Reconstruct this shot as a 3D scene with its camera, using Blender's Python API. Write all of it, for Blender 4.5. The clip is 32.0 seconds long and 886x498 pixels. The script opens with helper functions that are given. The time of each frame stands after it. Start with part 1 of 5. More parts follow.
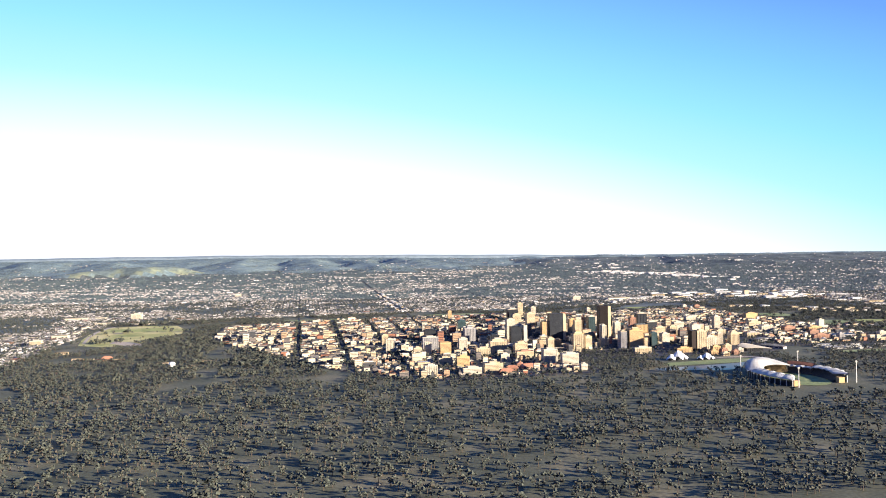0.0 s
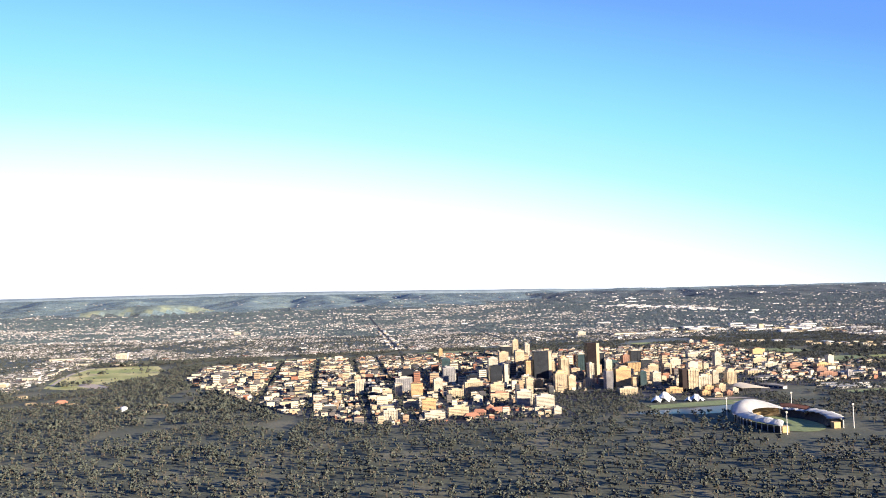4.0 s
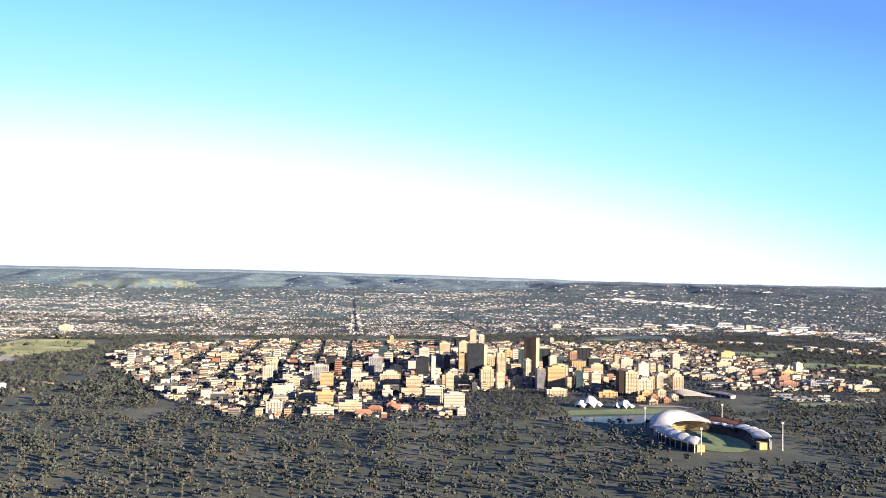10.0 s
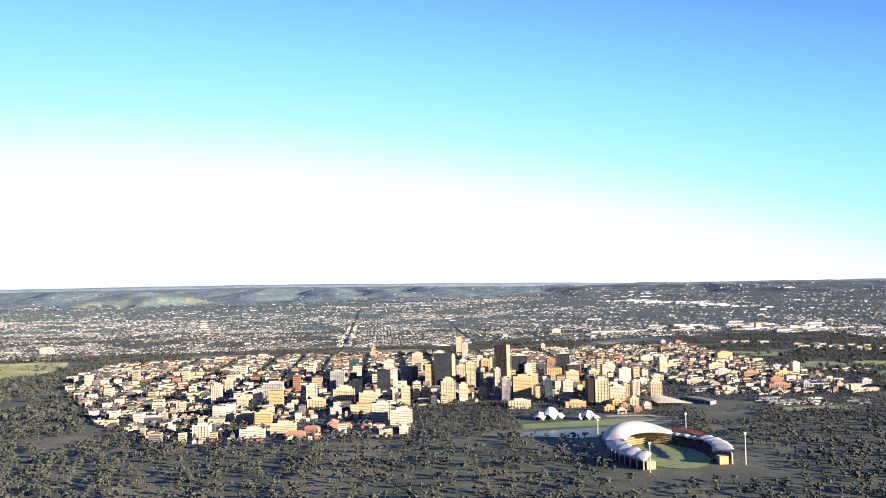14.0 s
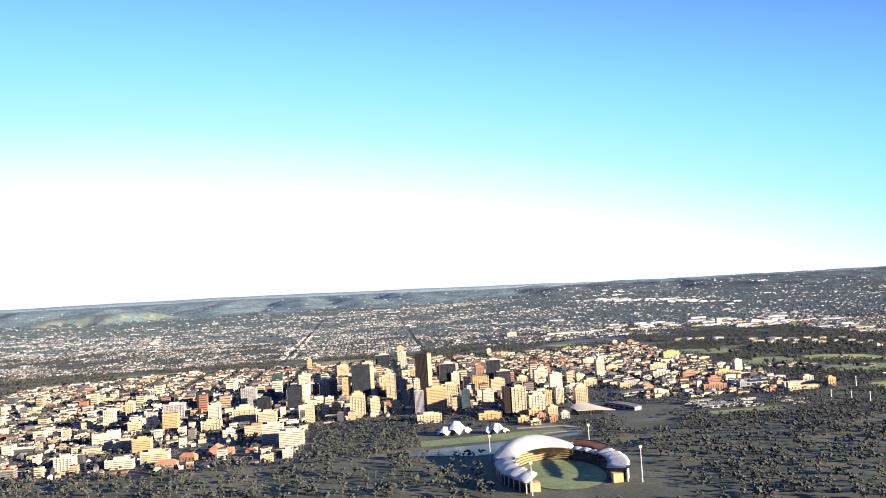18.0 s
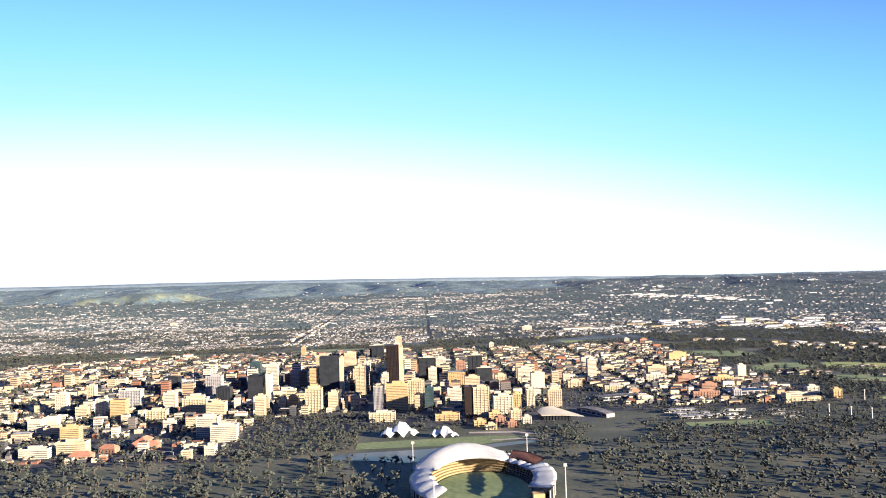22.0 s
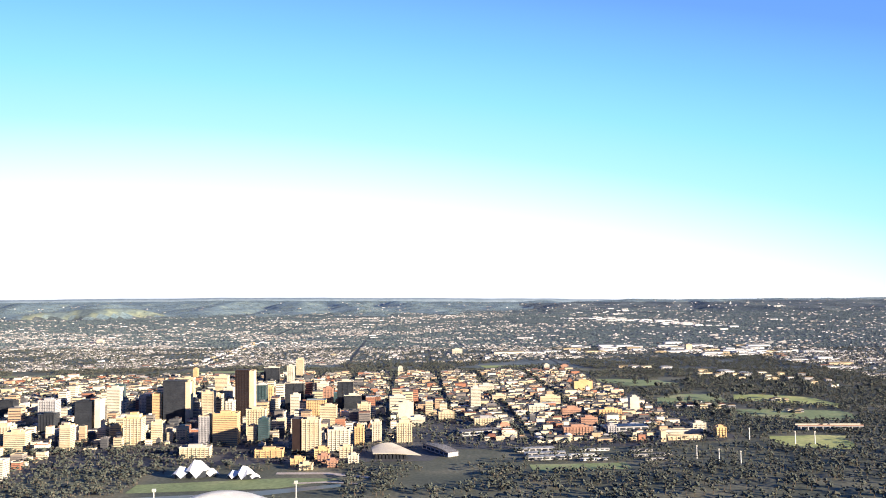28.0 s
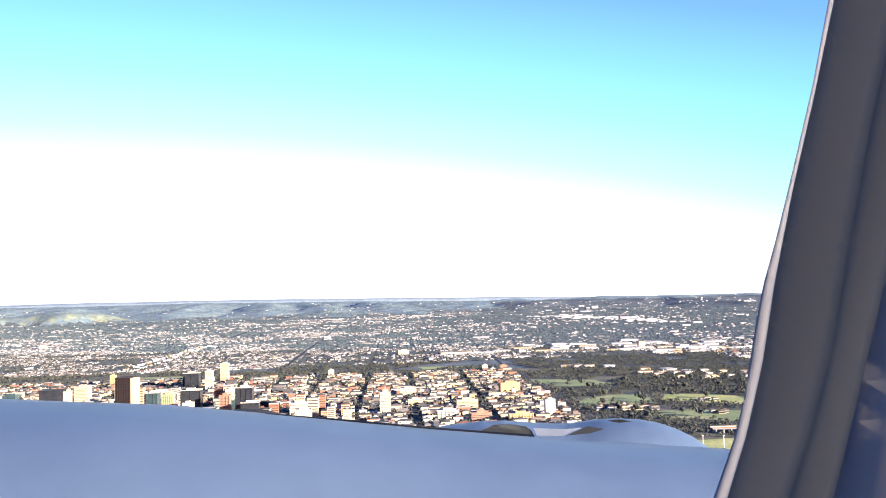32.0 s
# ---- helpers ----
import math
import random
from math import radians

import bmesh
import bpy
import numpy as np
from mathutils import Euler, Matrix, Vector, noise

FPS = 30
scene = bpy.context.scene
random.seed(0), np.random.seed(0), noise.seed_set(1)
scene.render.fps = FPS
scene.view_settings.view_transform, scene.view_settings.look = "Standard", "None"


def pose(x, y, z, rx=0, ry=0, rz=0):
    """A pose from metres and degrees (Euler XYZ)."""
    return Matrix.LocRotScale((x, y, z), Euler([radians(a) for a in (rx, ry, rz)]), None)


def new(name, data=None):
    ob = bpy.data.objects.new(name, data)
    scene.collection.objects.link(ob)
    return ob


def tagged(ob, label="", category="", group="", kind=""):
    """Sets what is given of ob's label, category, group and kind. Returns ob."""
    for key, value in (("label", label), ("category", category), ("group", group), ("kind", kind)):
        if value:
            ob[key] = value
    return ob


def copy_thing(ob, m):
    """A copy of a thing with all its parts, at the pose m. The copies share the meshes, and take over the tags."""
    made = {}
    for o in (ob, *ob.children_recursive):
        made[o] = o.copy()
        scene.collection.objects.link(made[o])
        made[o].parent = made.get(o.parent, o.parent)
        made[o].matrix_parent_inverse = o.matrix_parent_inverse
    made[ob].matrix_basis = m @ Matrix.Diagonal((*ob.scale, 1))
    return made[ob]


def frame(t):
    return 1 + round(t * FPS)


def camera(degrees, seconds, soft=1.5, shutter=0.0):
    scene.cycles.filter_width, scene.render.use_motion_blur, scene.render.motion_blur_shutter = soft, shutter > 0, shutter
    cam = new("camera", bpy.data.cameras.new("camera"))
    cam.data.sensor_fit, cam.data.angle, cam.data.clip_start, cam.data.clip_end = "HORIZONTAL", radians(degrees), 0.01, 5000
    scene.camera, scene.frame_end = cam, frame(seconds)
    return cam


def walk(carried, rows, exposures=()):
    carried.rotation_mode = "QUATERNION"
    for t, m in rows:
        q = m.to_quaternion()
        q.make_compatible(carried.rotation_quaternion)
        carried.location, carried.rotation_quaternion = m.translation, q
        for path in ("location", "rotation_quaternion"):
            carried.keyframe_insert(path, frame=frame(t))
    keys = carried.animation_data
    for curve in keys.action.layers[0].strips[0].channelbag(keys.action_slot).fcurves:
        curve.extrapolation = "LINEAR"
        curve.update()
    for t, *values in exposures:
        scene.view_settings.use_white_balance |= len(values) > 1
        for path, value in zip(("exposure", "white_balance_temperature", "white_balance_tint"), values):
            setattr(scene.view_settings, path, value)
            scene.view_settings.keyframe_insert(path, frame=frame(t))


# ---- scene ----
cam = camera(59.4, 32.0, soft=1.0)
METRES, EYE, TILT, LEAN, TURN = 800.0, 147.0, -0.156, 0.992, 0.0
ROWS = [
    (0.0, 0.0008, -0.0003, -0.0014, 0.00, 0.00, -0.00),
    (0.5, 0.0121, 0.0092, -0.0015, -1.52, 0.06, 0.45),
    (1.0, 0.0234, 0.0188, -0.0017, -1.63, 0.03, 0.23),
    (1.5, 0.0347, 0.0284, -0.0018, -1.64, 0.48, 0.18),
    (2.0, 0.0462, 0.0381, -0.0020, -1.07, 0.82, 0.69),
    (2.5, 0.0576, 0.0478, -0.0021, -0.72, 0.97, 1.06),
    (3.0, 0.0692, 0.0576, -0.0023, 0.24, 2.11, 1.03),
    (3.5, 0.0807, 0.0675, -0.0025, 1.77, 2.70, 0.83),
    (5.5, 0.1275, 0.1073, -0.0033, 2.32, 2.13, 0.43),
    (6.0, 0.1393, 0.1174, -0.0035, 2.95, 2.90, 0.78),
    (6.5, 0.1511, 0.1275, -0.0037, 3.15, 3.39, 0.87),
    (7.0, 0.1629, 0.1377, -0.0040, 3.35, 3.50, 0.45),
    (7.5, 0.1748, 0.1479, -0.0042, 3.44, 3.27, 0.82),
    (8.0, 0.1867, 0.1581, -0.0045, 3.79, 2.81, 0.06),
    (8.5, 0.1987, 0.1683, -0.0047, 3.81, 4.32, -1.30),
    (9.0, 0.2107, 0.1786, -0.0050, 3.98, 3.70, -1.37),
    (9.5, 0.2227, 0.1889, -0.0052, 3.34, 1.77, -1.47),
    (10.0, 0.2347, 0.1992, -0.0055, 3.50, 1.57, -1.97),
    (10.5, 0.2467, 0.2096, -0.0058, 3.42, 1.80, -2.20),
    (11.0, 0.2588, 0.2200, -0.0061, 3.48, 2.03, -1.59),
    (11.5, 0.2709, 0.2303, -0.0063, 4.18, 2.11, -0.78),
    (12.0, 0.2830, 0.2407, -0.0066, 4.12, 2.50, -0.68),
    (12.5, 0.2951, 0.2512, -0.0069, 4.54, 2.70, -0.52),
    (13.0, 0.3072, 0.2616, -0.0072, 4.93, 1.94, 0.44),
    (13.5, 0.3193, 0.2720, -0.0075, 5.42, 1.80, 0.40),
    (14.0, 0.3315, 0.2824, -0.0078, 5.57, 2.14, 0.23),
    (14.5, 0.3436, 0.2929, -0.0081, 5.34, 2.73, 0.45),
    (16.5, 0.3923, 0.3347, -0.0093, 5.18, 3.10, 2.00),
    (17.0, 0.4045, 0.3451, -0.0097, 4.91, 2.94, 2.19),
    (17.5, 0.4166, 0.3555, -0.0100, 4.76, 2.78, 2.31),
    (18.0, 0.4288, 0.3659, -0.0103, 4.68, 2.49, 2.33),
    (18.5, 0.4409, 0.3763, -0.0106, 4.64, 2.06, 1.98),
    (19.0, 0.4531, 0.3867, -0.0109, 8.41, 3.11, 4.48),
    (19.5, 0.4652, 0.3971, -0.0112, 8.73, 3.79, 4.67),
    (20.0, 0.4773, 0.4074, -0.0115, 9.07, 3.59, 3.53),
    (20.5, 0.4894, 0.4177, -0.0119, 7.77, 2.51, 2.57),
    (21.0, 0.5015, 0.4280, -0.0122, 8.13, 1.82, 1.97),
    (21.5, 0.5135, 0.4383, -0.0125, 7.98, 1.46, 1.28),
    (22.0, 0.5256, 0.4485, -0.0128, 8.55, 1.79, 0.66),
    (22.5, 0.5376, 0.4587, -0.0131, 8.79, 2.29, 0.51),
    (23.0, 0.5496, 0.4689, -0.0134, 8.71, 2.02, 1.15),
    (23.5, 0.5616, 0.4790, -0.0137, 8.28, 2.80, 1.40),
    (24.0, 0.5735, 0.4891, -0.0141, 7.65, 3.70, 1.06),
    (24.5, 0.5854, 0.4992, -0.0144, 7.60, 2.46, 0.38),
    (25.0, 0.5973, 0.5092, -0.0147, 7.64, 2.11, -0.31),
    (25.5, 0.6091, 0.5192, -0.0150, 7.37, 2.03, -0.20),
    (26.0, 0.6210, 0.5291, -0.0153, 7.14, 2.37, -0.44),
    (26.5, 0.6327, 0.5390, -0.0155, 7.08, 2.18, -0.30),
    (28.5, 0.6794, 0.5779, -0.0167, 7.89, 3.52, -0.33),
    (29.0, 0.6910, 0.5875, -0.0170, 7.84, 3.44, -0.33),
    (29.5, 0.7025, 0.5971, -0.0172, 7.38, 3.51, -0.08),
    (30.0, 0.7140, 0.6065, -0.0175, 7.28, 3.37, -0.07),
    (30.5, 0.7254, 0.6159, -0.0177, 7.11, 3.06, 0.00),
    (31.0, 0.7368, 0.6253, -0.0180, 6.92, 2.16, -0.45),
    (31.5, 0.7481, 0.6345, -0.0182, 6.46, 1.88, -0.53),
    (32.0, 0.7593, 0.6437, -0.0185, 6.78, 3.29, 0.50),
]
HOME_X, HOME_Y = 607.0, 515.0     # the end of the flight line, where the world has its origin
walk(cam, [(t, pose(-HOME_X, -HOME_Y, EYE, TILT, LEAN, TURN) @ pose(METRES * x, METRES * y, METRES * z, 90 + pitch, roll, yaw)) for t, x, y, z, yaw, pitch, roll in ROWS],
     exposures=[(0.0, 1.95, 5950, 10), (28.8, 1.95, 5950, 10), (29.6, 2.33, 5900, 15), (32.0, 2.43, 5870, 16)])

# ---- sky and sun ----
GRID_TURN = 10.2          # the street grid against the world's axes
SUN_U, SUN_V, SUN_HIGH = 0.87, -0.49, 12.0   # toward the sun: west and north of the grid, low


def sky_world():
    w = bpy.data.worlds.new("sky")
    w.use_nodes = True
    nt = w.node_tree
    nt.nodes.clear()
    out = nt.nodes.new("ShaderNodeOutputWorld")
    bg = nt.nodes.new("ShaderNodeBackground")
    co = nt.nodes.new("ShaderNodeTexCoord")
    sep = nt.nodes.new("ShaderNodeSeparateXYZ")
    nt.links.new(co.outputs["Generated"], sep.inputs[0])
    mul = nt.nodes.new("ShaderNodeMath")
    mul.operation = "MULTIPLY_ADD"
    mul.inputs[1].default_value = 0.18
    nt.links.new(sep.outputs["X"], mul.inputs[0])
    # sky behind the camera is darkened so that shaded walls stay dark
    behind = nt.nodes.new("ShaderNodeMath")
    behind.operation = "MULTIPLY_ADD"
    behind.inputs[1].default_value = -0.34
    nt.links.new(sep.outputs["Y"], behind.inputs[0])
    lift = nt.nodes.new("ShaderNodeMath")
    lift.operation = "ADD"
    lift.inputs[1].default_value = 0.323
    nt.links.new(sep.outputs["Z"], lift.inputs[0])
    nt.links.new(lift.outputs[0], behind.inputs[2])
    nt.links.new(behind.outputs[0], mul.inputs[2])
    ramp = nt.nodes.new("ShaderNodeValToRGB")
    ramp.color_ramp.interpolation = "LINEAR"
    els = ramp.color_ramp.elements
    stops = [(0.0, (1.0, 1.0, 1.0)), (0.07, (1.02, 1.02, 1.02)), (0.155, (0.52, 0.91, 1.02)), (0.22, (0.36, 0.79, 1.02)),
             (0.29, (0.26, 0.61, 1.02)), (0.375, (0.18, 0.39, 0.97)), (0.6, (0.08, 0.20, 0.62)), (1.0, (0.05, 0.12, 0.42))]
    for i, (p, c) in enumerate(stops):
        e = els[i] if i < 2 else els.new(p)
        e.position = p
        e.color = (*c, 1)
    # the unseen eastern sky is deepened to blue to cut fill on east walls
    east = nt.nodes.new("ShaderNodeMath")
    east.operation = "MULTIPLY_ADD"
    east.inputs[1].default_value = -2.6
    east.inputs[2].default_value = -1.74
    nt.links.new(sep.outputs["X"], east.inputs[0])
    floor_ = nt.nodes.new("ShaderNodeMath")
    floor_.operation = "MAXIMUM"
    floor_.inputs[1].default_value = 0.0
    nt.links.new(east.outputs[0], floor_.inputs[0])
    total = nt.nodes.new("ShaderNodeMath")
    total.operation = "ADD"
    nt.links.new(mul.outputs[0], total.inputs[0])
    nt.links.new(floor_.outputs[0], total.inputs[1])
    nt.links.new(total.outputs[0], ramp.inputs[0])
    nt.links.new(ramp.outputs[0], bg.inputs[0])
    bg.inputs[1].default_value = 0.28
    nt.links.new(bg.outputs[0], out.inputs[0])
    scene.world = w


sky_world()
ga = radians(GRID_TURN)
sun_dir = Vector((SUN_U * math.cos(ga) - SUN_V * math.sin(ga), SUN_U * math.sin(ga) + SUN_V * math.cos(ga), math.tan(radians(SUN_HIGH))))
sun = new("sun", bpy.data.lights.new("sun", "SUN"))
sun.data.energy = 4.9
sun.data.angle = radians(0.6)
sun.data.color = (1.0, 0.825, 0.60)
sun.rotation_mode = "QUATERNION"
sun.rotation_quaternion = sun_dir.to_track_quat("Z", "Y")

# ---- materials ----
def material(name, stops, rough=0.8, metal=0.0, scale=0.2, by="noise", grain=2.0, grain_amount=0.25, bump=0.0, spec=0.3):
    """A procedural surface: a colour ramp led by noise, by the object or by the island, with a finer grain over it."""
    m = bpy.data.materials.new(name)
    m.use_nodes = True
    nt = m.node_tree
    b = nt.nodes["Principled BSDF"]
    b.inputs["Roughness"].default_value = rough
    b.inputs["Metallic"].default_value = metal
    b.inputs["Specular IOR Level"].default_value = spec
    geo = nt.nodes.new("ShaderNodeNewGeometry")
    ramp = nt.nodes.new("ShaderNodeValToRGB")
    els = ramp.color_ramp.elements
    for i, (p, c) in enumerate(stops):
        e = els[i] if i < 2 else els.new(p)
        e.position = p
        e.color = (*c, 1)
    if by == "object":
        info = nt.nodes.new("ShaderNodeObjectInfo")
        nt.links.new(info.outputs["Random"], ramp.inputs[0])
        ramp.color_ramp.interpolation = "CONSTANT"
    elif by == "island":
        nt.links.new(geo.outputs["Random Per Island"], ramp.inputs[0])
        ramp.color_ramp.interpolation = "CONSTANT" if name.startswith("city") or name.startswith("flat") else "LINEAR"
    else:
        n1 = nt.nodes.new("ShaderNodeTexNoise")
        n1.inputs["Scale"].default_value = scale
        n1.inputs["Detail"].default_value = 6
        nt.links.new(geo.outputs["Position"], n1.inputs["Vector"])
        spread = nt.nodes.new("ShaderNodeMapRange")
        spread.inputs[1].default_value = 0.3
        spread.inputs[2].default_value = 0.7
        nt.links.new(n1.outputs[0], spread.inputs[0])
        nt.links.new(spread.outputs[0], ramp.inputs[0])
    n2 = nt.nodes.new("ShaderNodeTexNoise")
    n2.inputs["Scale"].default_value = grain
    n2.inputs["Detail"].default_value = 4
    nt.links.new(geo.outputs["Position"], n2.inputs["Vector"])
    var = nt.nodes.new("ShaderNodeMapRange")
    var.inputs[1].default_value = 0.25
    var.inputs[2].default_value = 0.75
    var.inputs[3].default_value = 1.0 - grain_amount
    var.inputs[4].default_value = 1.0 + grain_amount
    nt.links.new(n2.outputs[0], var.inputs[0])
    mix = nt.nodes.new("ShaderNodeMix")
    mix.data_type = "RGBA"
    mix.blend_type = "MULTIPLY"
    mix.inputs[0].default_value = 1.0
    nt.links.new(ramp.outputs[0], mix.inputs[6])
    nt.links.new(var.outputs[0], mix.inputs[7])
    nt.links.new(mix.outputs[2], b.inputs["Base Color"])
    if bump:
        bn = nt.nodes.new("ShaderNodeBump")
        bn.inputs["Strength"].default_value = bump
        nt.links.new(n2.outputs[0], bn.inputs["Height"])
        nt.links.new(bn.outputs[0], b.inputs["Normal"])
    return m


SUBURB = material("suburb_ground", [(0.0, (0.056, 0.071, 0.075)), (0.5, (0.082, 0.099, 0.102)), (1.0, (0.126, 0.141, 0.139))], scale=0.012, grain=0.09, grain_amount=0.5)
# blue-grey haze is mixed into the scrub tones and the darker pasture tones
HILL = material("hazed_hill_scrub", [(0.0, (0.112, 0.160, 0.180)), (0.45, (0.144, 0.193, 0.208)), (0.75, (0.172, 0.220, 0.216)), (1.0, (0.225, 0.268, 0.222))], scale=0.016, grain=0.09, grain_amount=0.45)
PASTURE = material("hazed_hill_pasture", [(0.0, (0.11, 0.145, 0.160)), (0.4, (0.135, 0.170, 0.16)), (0.65, (0.19, 0.220, 0.165)), (0.85, (0.235, 0.255, 0.175)), (1.0, (0.27, 0.275, 0.19))], scale=0.012, grain=0.06, grain_amount=0.3)
# the range's blue is aerial haze given as base colour
DISTANCE = material("hazed_far_range", [(0.0, (0.19, 0.25, 0.29)), (1.0, (0.26, 0.32, 0.35))], scale=0.008, grain=0.03, grain_amount=0.2, rough=1.0)
GREEN = material("watered_grass", [(0.0, (0.14, 0.18, 0.075)), (0.6, (0.20, 0.235, 0.10)), (1.0, (0.29, 0.28, 0.15))], scale=0.03, grain=0.3, grain_amount=0.3)
DRY = material("dry_racecourse_grass", [(0.0, (0.22, 0.24, 0.08)), (0.4, (0.35, 0.34, 0.13)), (0.7, (0.48, 0.43, 0.19)), (1.0, (0.58, 0.49, 0.27))], scale=0.022, grain=0.2, grain_amount=0.25)
LAWN = material("lawn", [(0.0, (0.18, 0.22, 0.07)), (0.6, (0.31, 0.33, 0.11)), (1.0, (0.44, 0.41, 0.17))], scale=0.02, grain=0.3, grain_amount=0.3)
DIRT = material("parkland_floor", [(0.0, (0.052, 0.058, 0.040)), (0.5, (0.082, 0.085, 0.057)), (1.0, (0.150, 0.138, 0.092))], scale=0.018, grain=0.4, grain_amount=0.4)
PALE = material("pale_sand", [(0.0, (0.36, 0.30, 0.24)), (1.0, (0.46, 0.40, 0.34))], scale=0.05, grain=0.5)
PAVING = material("city_paving", [(0.0, (0.042, 0.043, 0.048)), (1.0, (0.085, 0.083, 0.082))], scale=0.03, grain=0.5, grain_amount=0.3)
ASPHALT = material("asphalt", [(0.0, (0.034, 0.035, 0.039)), (1.0, (0.052, 0.052, 0.056))], scale=0.05, grain=1.0)
SHED = material("white_sheet_roofing", [(0.0, (0.60, 0.58, 0.55)), (1.0, (0.74, 0.72, 0.69))], scale=0.06, grain=0.5, grain_amount=0.12, rough=0.5)
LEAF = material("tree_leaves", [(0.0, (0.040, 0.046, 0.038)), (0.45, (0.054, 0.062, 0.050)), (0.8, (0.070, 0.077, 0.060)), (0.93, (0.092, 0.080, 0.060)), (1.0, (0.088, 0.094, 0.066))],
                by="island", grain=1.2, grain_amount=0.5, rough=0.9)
# paler, bluer copy of the leaves: distance haze is put into the colour
FAR_LEAF = material("hazed_far_leaves", [(0.0, (0.072, 0.099, 0.104)), (0.5, (0.093, 0.122, 0.126)), (0.9, (0.114, 0.143, 0.143)), (1.0, (0.142, 0.159, 0.152))],
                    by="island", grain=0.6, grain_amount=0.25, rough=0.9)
BARK = material("bark", [(0.0, (0.07, 0.055, 0.04)), (1.0, (0.13, 0.10, 0.08))], scale=1.0)
ROOFS = material("house_roofs", [(0.0, (0.09, 0.07, 0.065)), (0.3, (0.14, 0.135, 0.13)), (0.6, (0.20, 0.195, 0.19)), (0.86, (0.30, 0.28, 0.26)), (0.93, (0.62, 0.58, 0.52)), (1.0, (0.76, 0.73, 0.68))],
                 by="island", grain=0.8, grain_amount=0.2, rough=0.6)
WALL = material("city_walls", [(0.0, (0.50, 0.40, 0.26)), (0.2, (0.60, 0.51, 0.36)), (0.40, (0.43, 0.29, 0.18)), (0.50, (0.31, 0.14, 0.085)), (0.58, (0.65, 0.57, 0.43)), (0.80, (0.075, 0.075, 0.08)), (0.90, (0.18, 0.155, 0.14))],
                by="object", grain=0.7, grain_amount=0.2)
WALL_MANY = material("city_walls_many", [(0.0, (0.50, 0.40, 0.26)), (0.2, (0.60, 0.51, 0.36)), (0.40, (0.43, 0.29, 0.18)), (0.50, (0.31, 0.14, 0.085)), (0.58, (0.65, 0.57, 0.43)), (0.80, (0.075, 0.075, 0.08)), (0.90, (0.18, 0.155, 0.14))],
                     by="island", grain=0.7, grain_amount=0.2)
FLATROOF = material("flat_roofs", [(0.0, (0.11, 0.105, 0.10)), (0.27, (0.055, 0.053, 0.055)), (0.53, (0.50, 0.47, 0.43)), (0.62, (0.19, 0.085, 0.055)), (0.72, (0.05, 0.05, 0.052)), (0.88, (0.20, 0.19, 0.18))],
                    by="object", grain=0.6, grain_amount=0.25, rough=0.75)
ROOF_MANY = material("flat_roofs_many", [(0.0, (0.11, 0.105, 0.10)), (0.27, (0.055, 0.053, 0.055)), (0.53, (0.50, 0.47, 0.43)), (0.62, (0.19, 0.085, 0.055)), (0.72, (0.05, 0.05, 0.052)), (0.88, (0.20, 0.19, 0.18))],
                     by="island", grain=0.6, grain_amount=0.25, rough=0.75)
CREAM = material("cream_concrete", [(0.0, (0.46, 0.36, 0.22)), (1.0, (0.57, 0.47, 0.32))], scale=0.12, grain=1.0, grain_amount=0.16)
WHITE = material("white_concrete", [(0.0, (0.48, 0.42, 0.32)), (1.0, (0.59, 0.53, 0.41))], scale=0.12, grain=1.0, grain_amount=0.15)
TAN = material("tan_brick", [(0.0, (0.48, 0.31, 0.145)), (1.0, (0.58, 0.40, 0.20))], scale=0.2, grain=1.4, grain_amount=0.15)
BRICK = material("red_brick", [(0.0, (0.28, 0.15, 0.10)), (1.0, (0.38, 0.22, 0.15))], scale=0.2, grain=1.4, grain_amount=0.2)
GREY = material("grey_concrete", [(0.0, (0.28, 0.27, 0.27)), (1.0, (0.40, 0.38, 0.37))], scale=0.15, grain=1.0, grain_amount=0.15)
BROWN = material("brown_granite", [(0.0, (0.020, 0.013, 0.012)), (1.0, (0.032, 0.020, 0.018))], scale=0.2, grain=1.2, grain_amount=0.15, rough=0.55, spec=0.2)
DARK = material("dark_curtain_wall", [(0.0, (0.016, 0.018, 0.022)), (1.0, (0.034, 0.036, 0.042))], scale=0.15, grain=1.0, grain_amount=0.25, rough=0.35, spec=0.35)
TEAL = material("teal_glass_wall", [(0.0, (0.030, 0.055, 0.060)), (1.0, (0.055, 0.090, 0.095))], scale=0.15, grain=1.0, grain_amount=0.2, rough=0.25, spec=0.5)
BLUE_ROOF = material("blue_sheet_roof", [(0.0, (0.06, 0.10, 0.22)), (1.0, (0.10, 0.16, 0.30))], scale=0.2, rough=0.5)
RED_ROOF = material("orange_tile_roof", [(0.0, (0.34, 0.15, 0.09)), (1.0, (0.44, 0.22, 0.14))], scale=0.4, grain=2.0)
GLASS = material("window_glass", [(0.0, (0.025, 0.03, 0.038)), (1.0, (0.06, 0.065, 0.075))], scale=0.4, grain=1.0, rough=0.2, spec=0.5)
SHELL = material("white_membrane", [(0.0, (0.66, 0.66, 0.65)), (1.0, (0.76, 0.76, 0.75))], scale=0.2, grain=1.0, grain_amount=0.06, rough=0.5)
SEATS = material("stand_seats", [(0.0, (0.24, 0.17, 0.08)), (1.0, (0.34, 0.25, 0.12))], scale=0.4, grain=1.5)
STEEL = material("pale_steel", [(0.0, (0.55, 0.54, 0.52)), (1.0, (0.66, 0.65, 0.62))], scale=0.5, rough=0.5, metal=0.2)
RIVER = material("river_water", [(0.0, (0.06, 0.045, 0.03)), (1.0, (0.09, 0.065, 0.045))], scale=0.05, grain=0.6, grain_amount=0.1, rough=0.3, bump=0.05, spec=0.5)
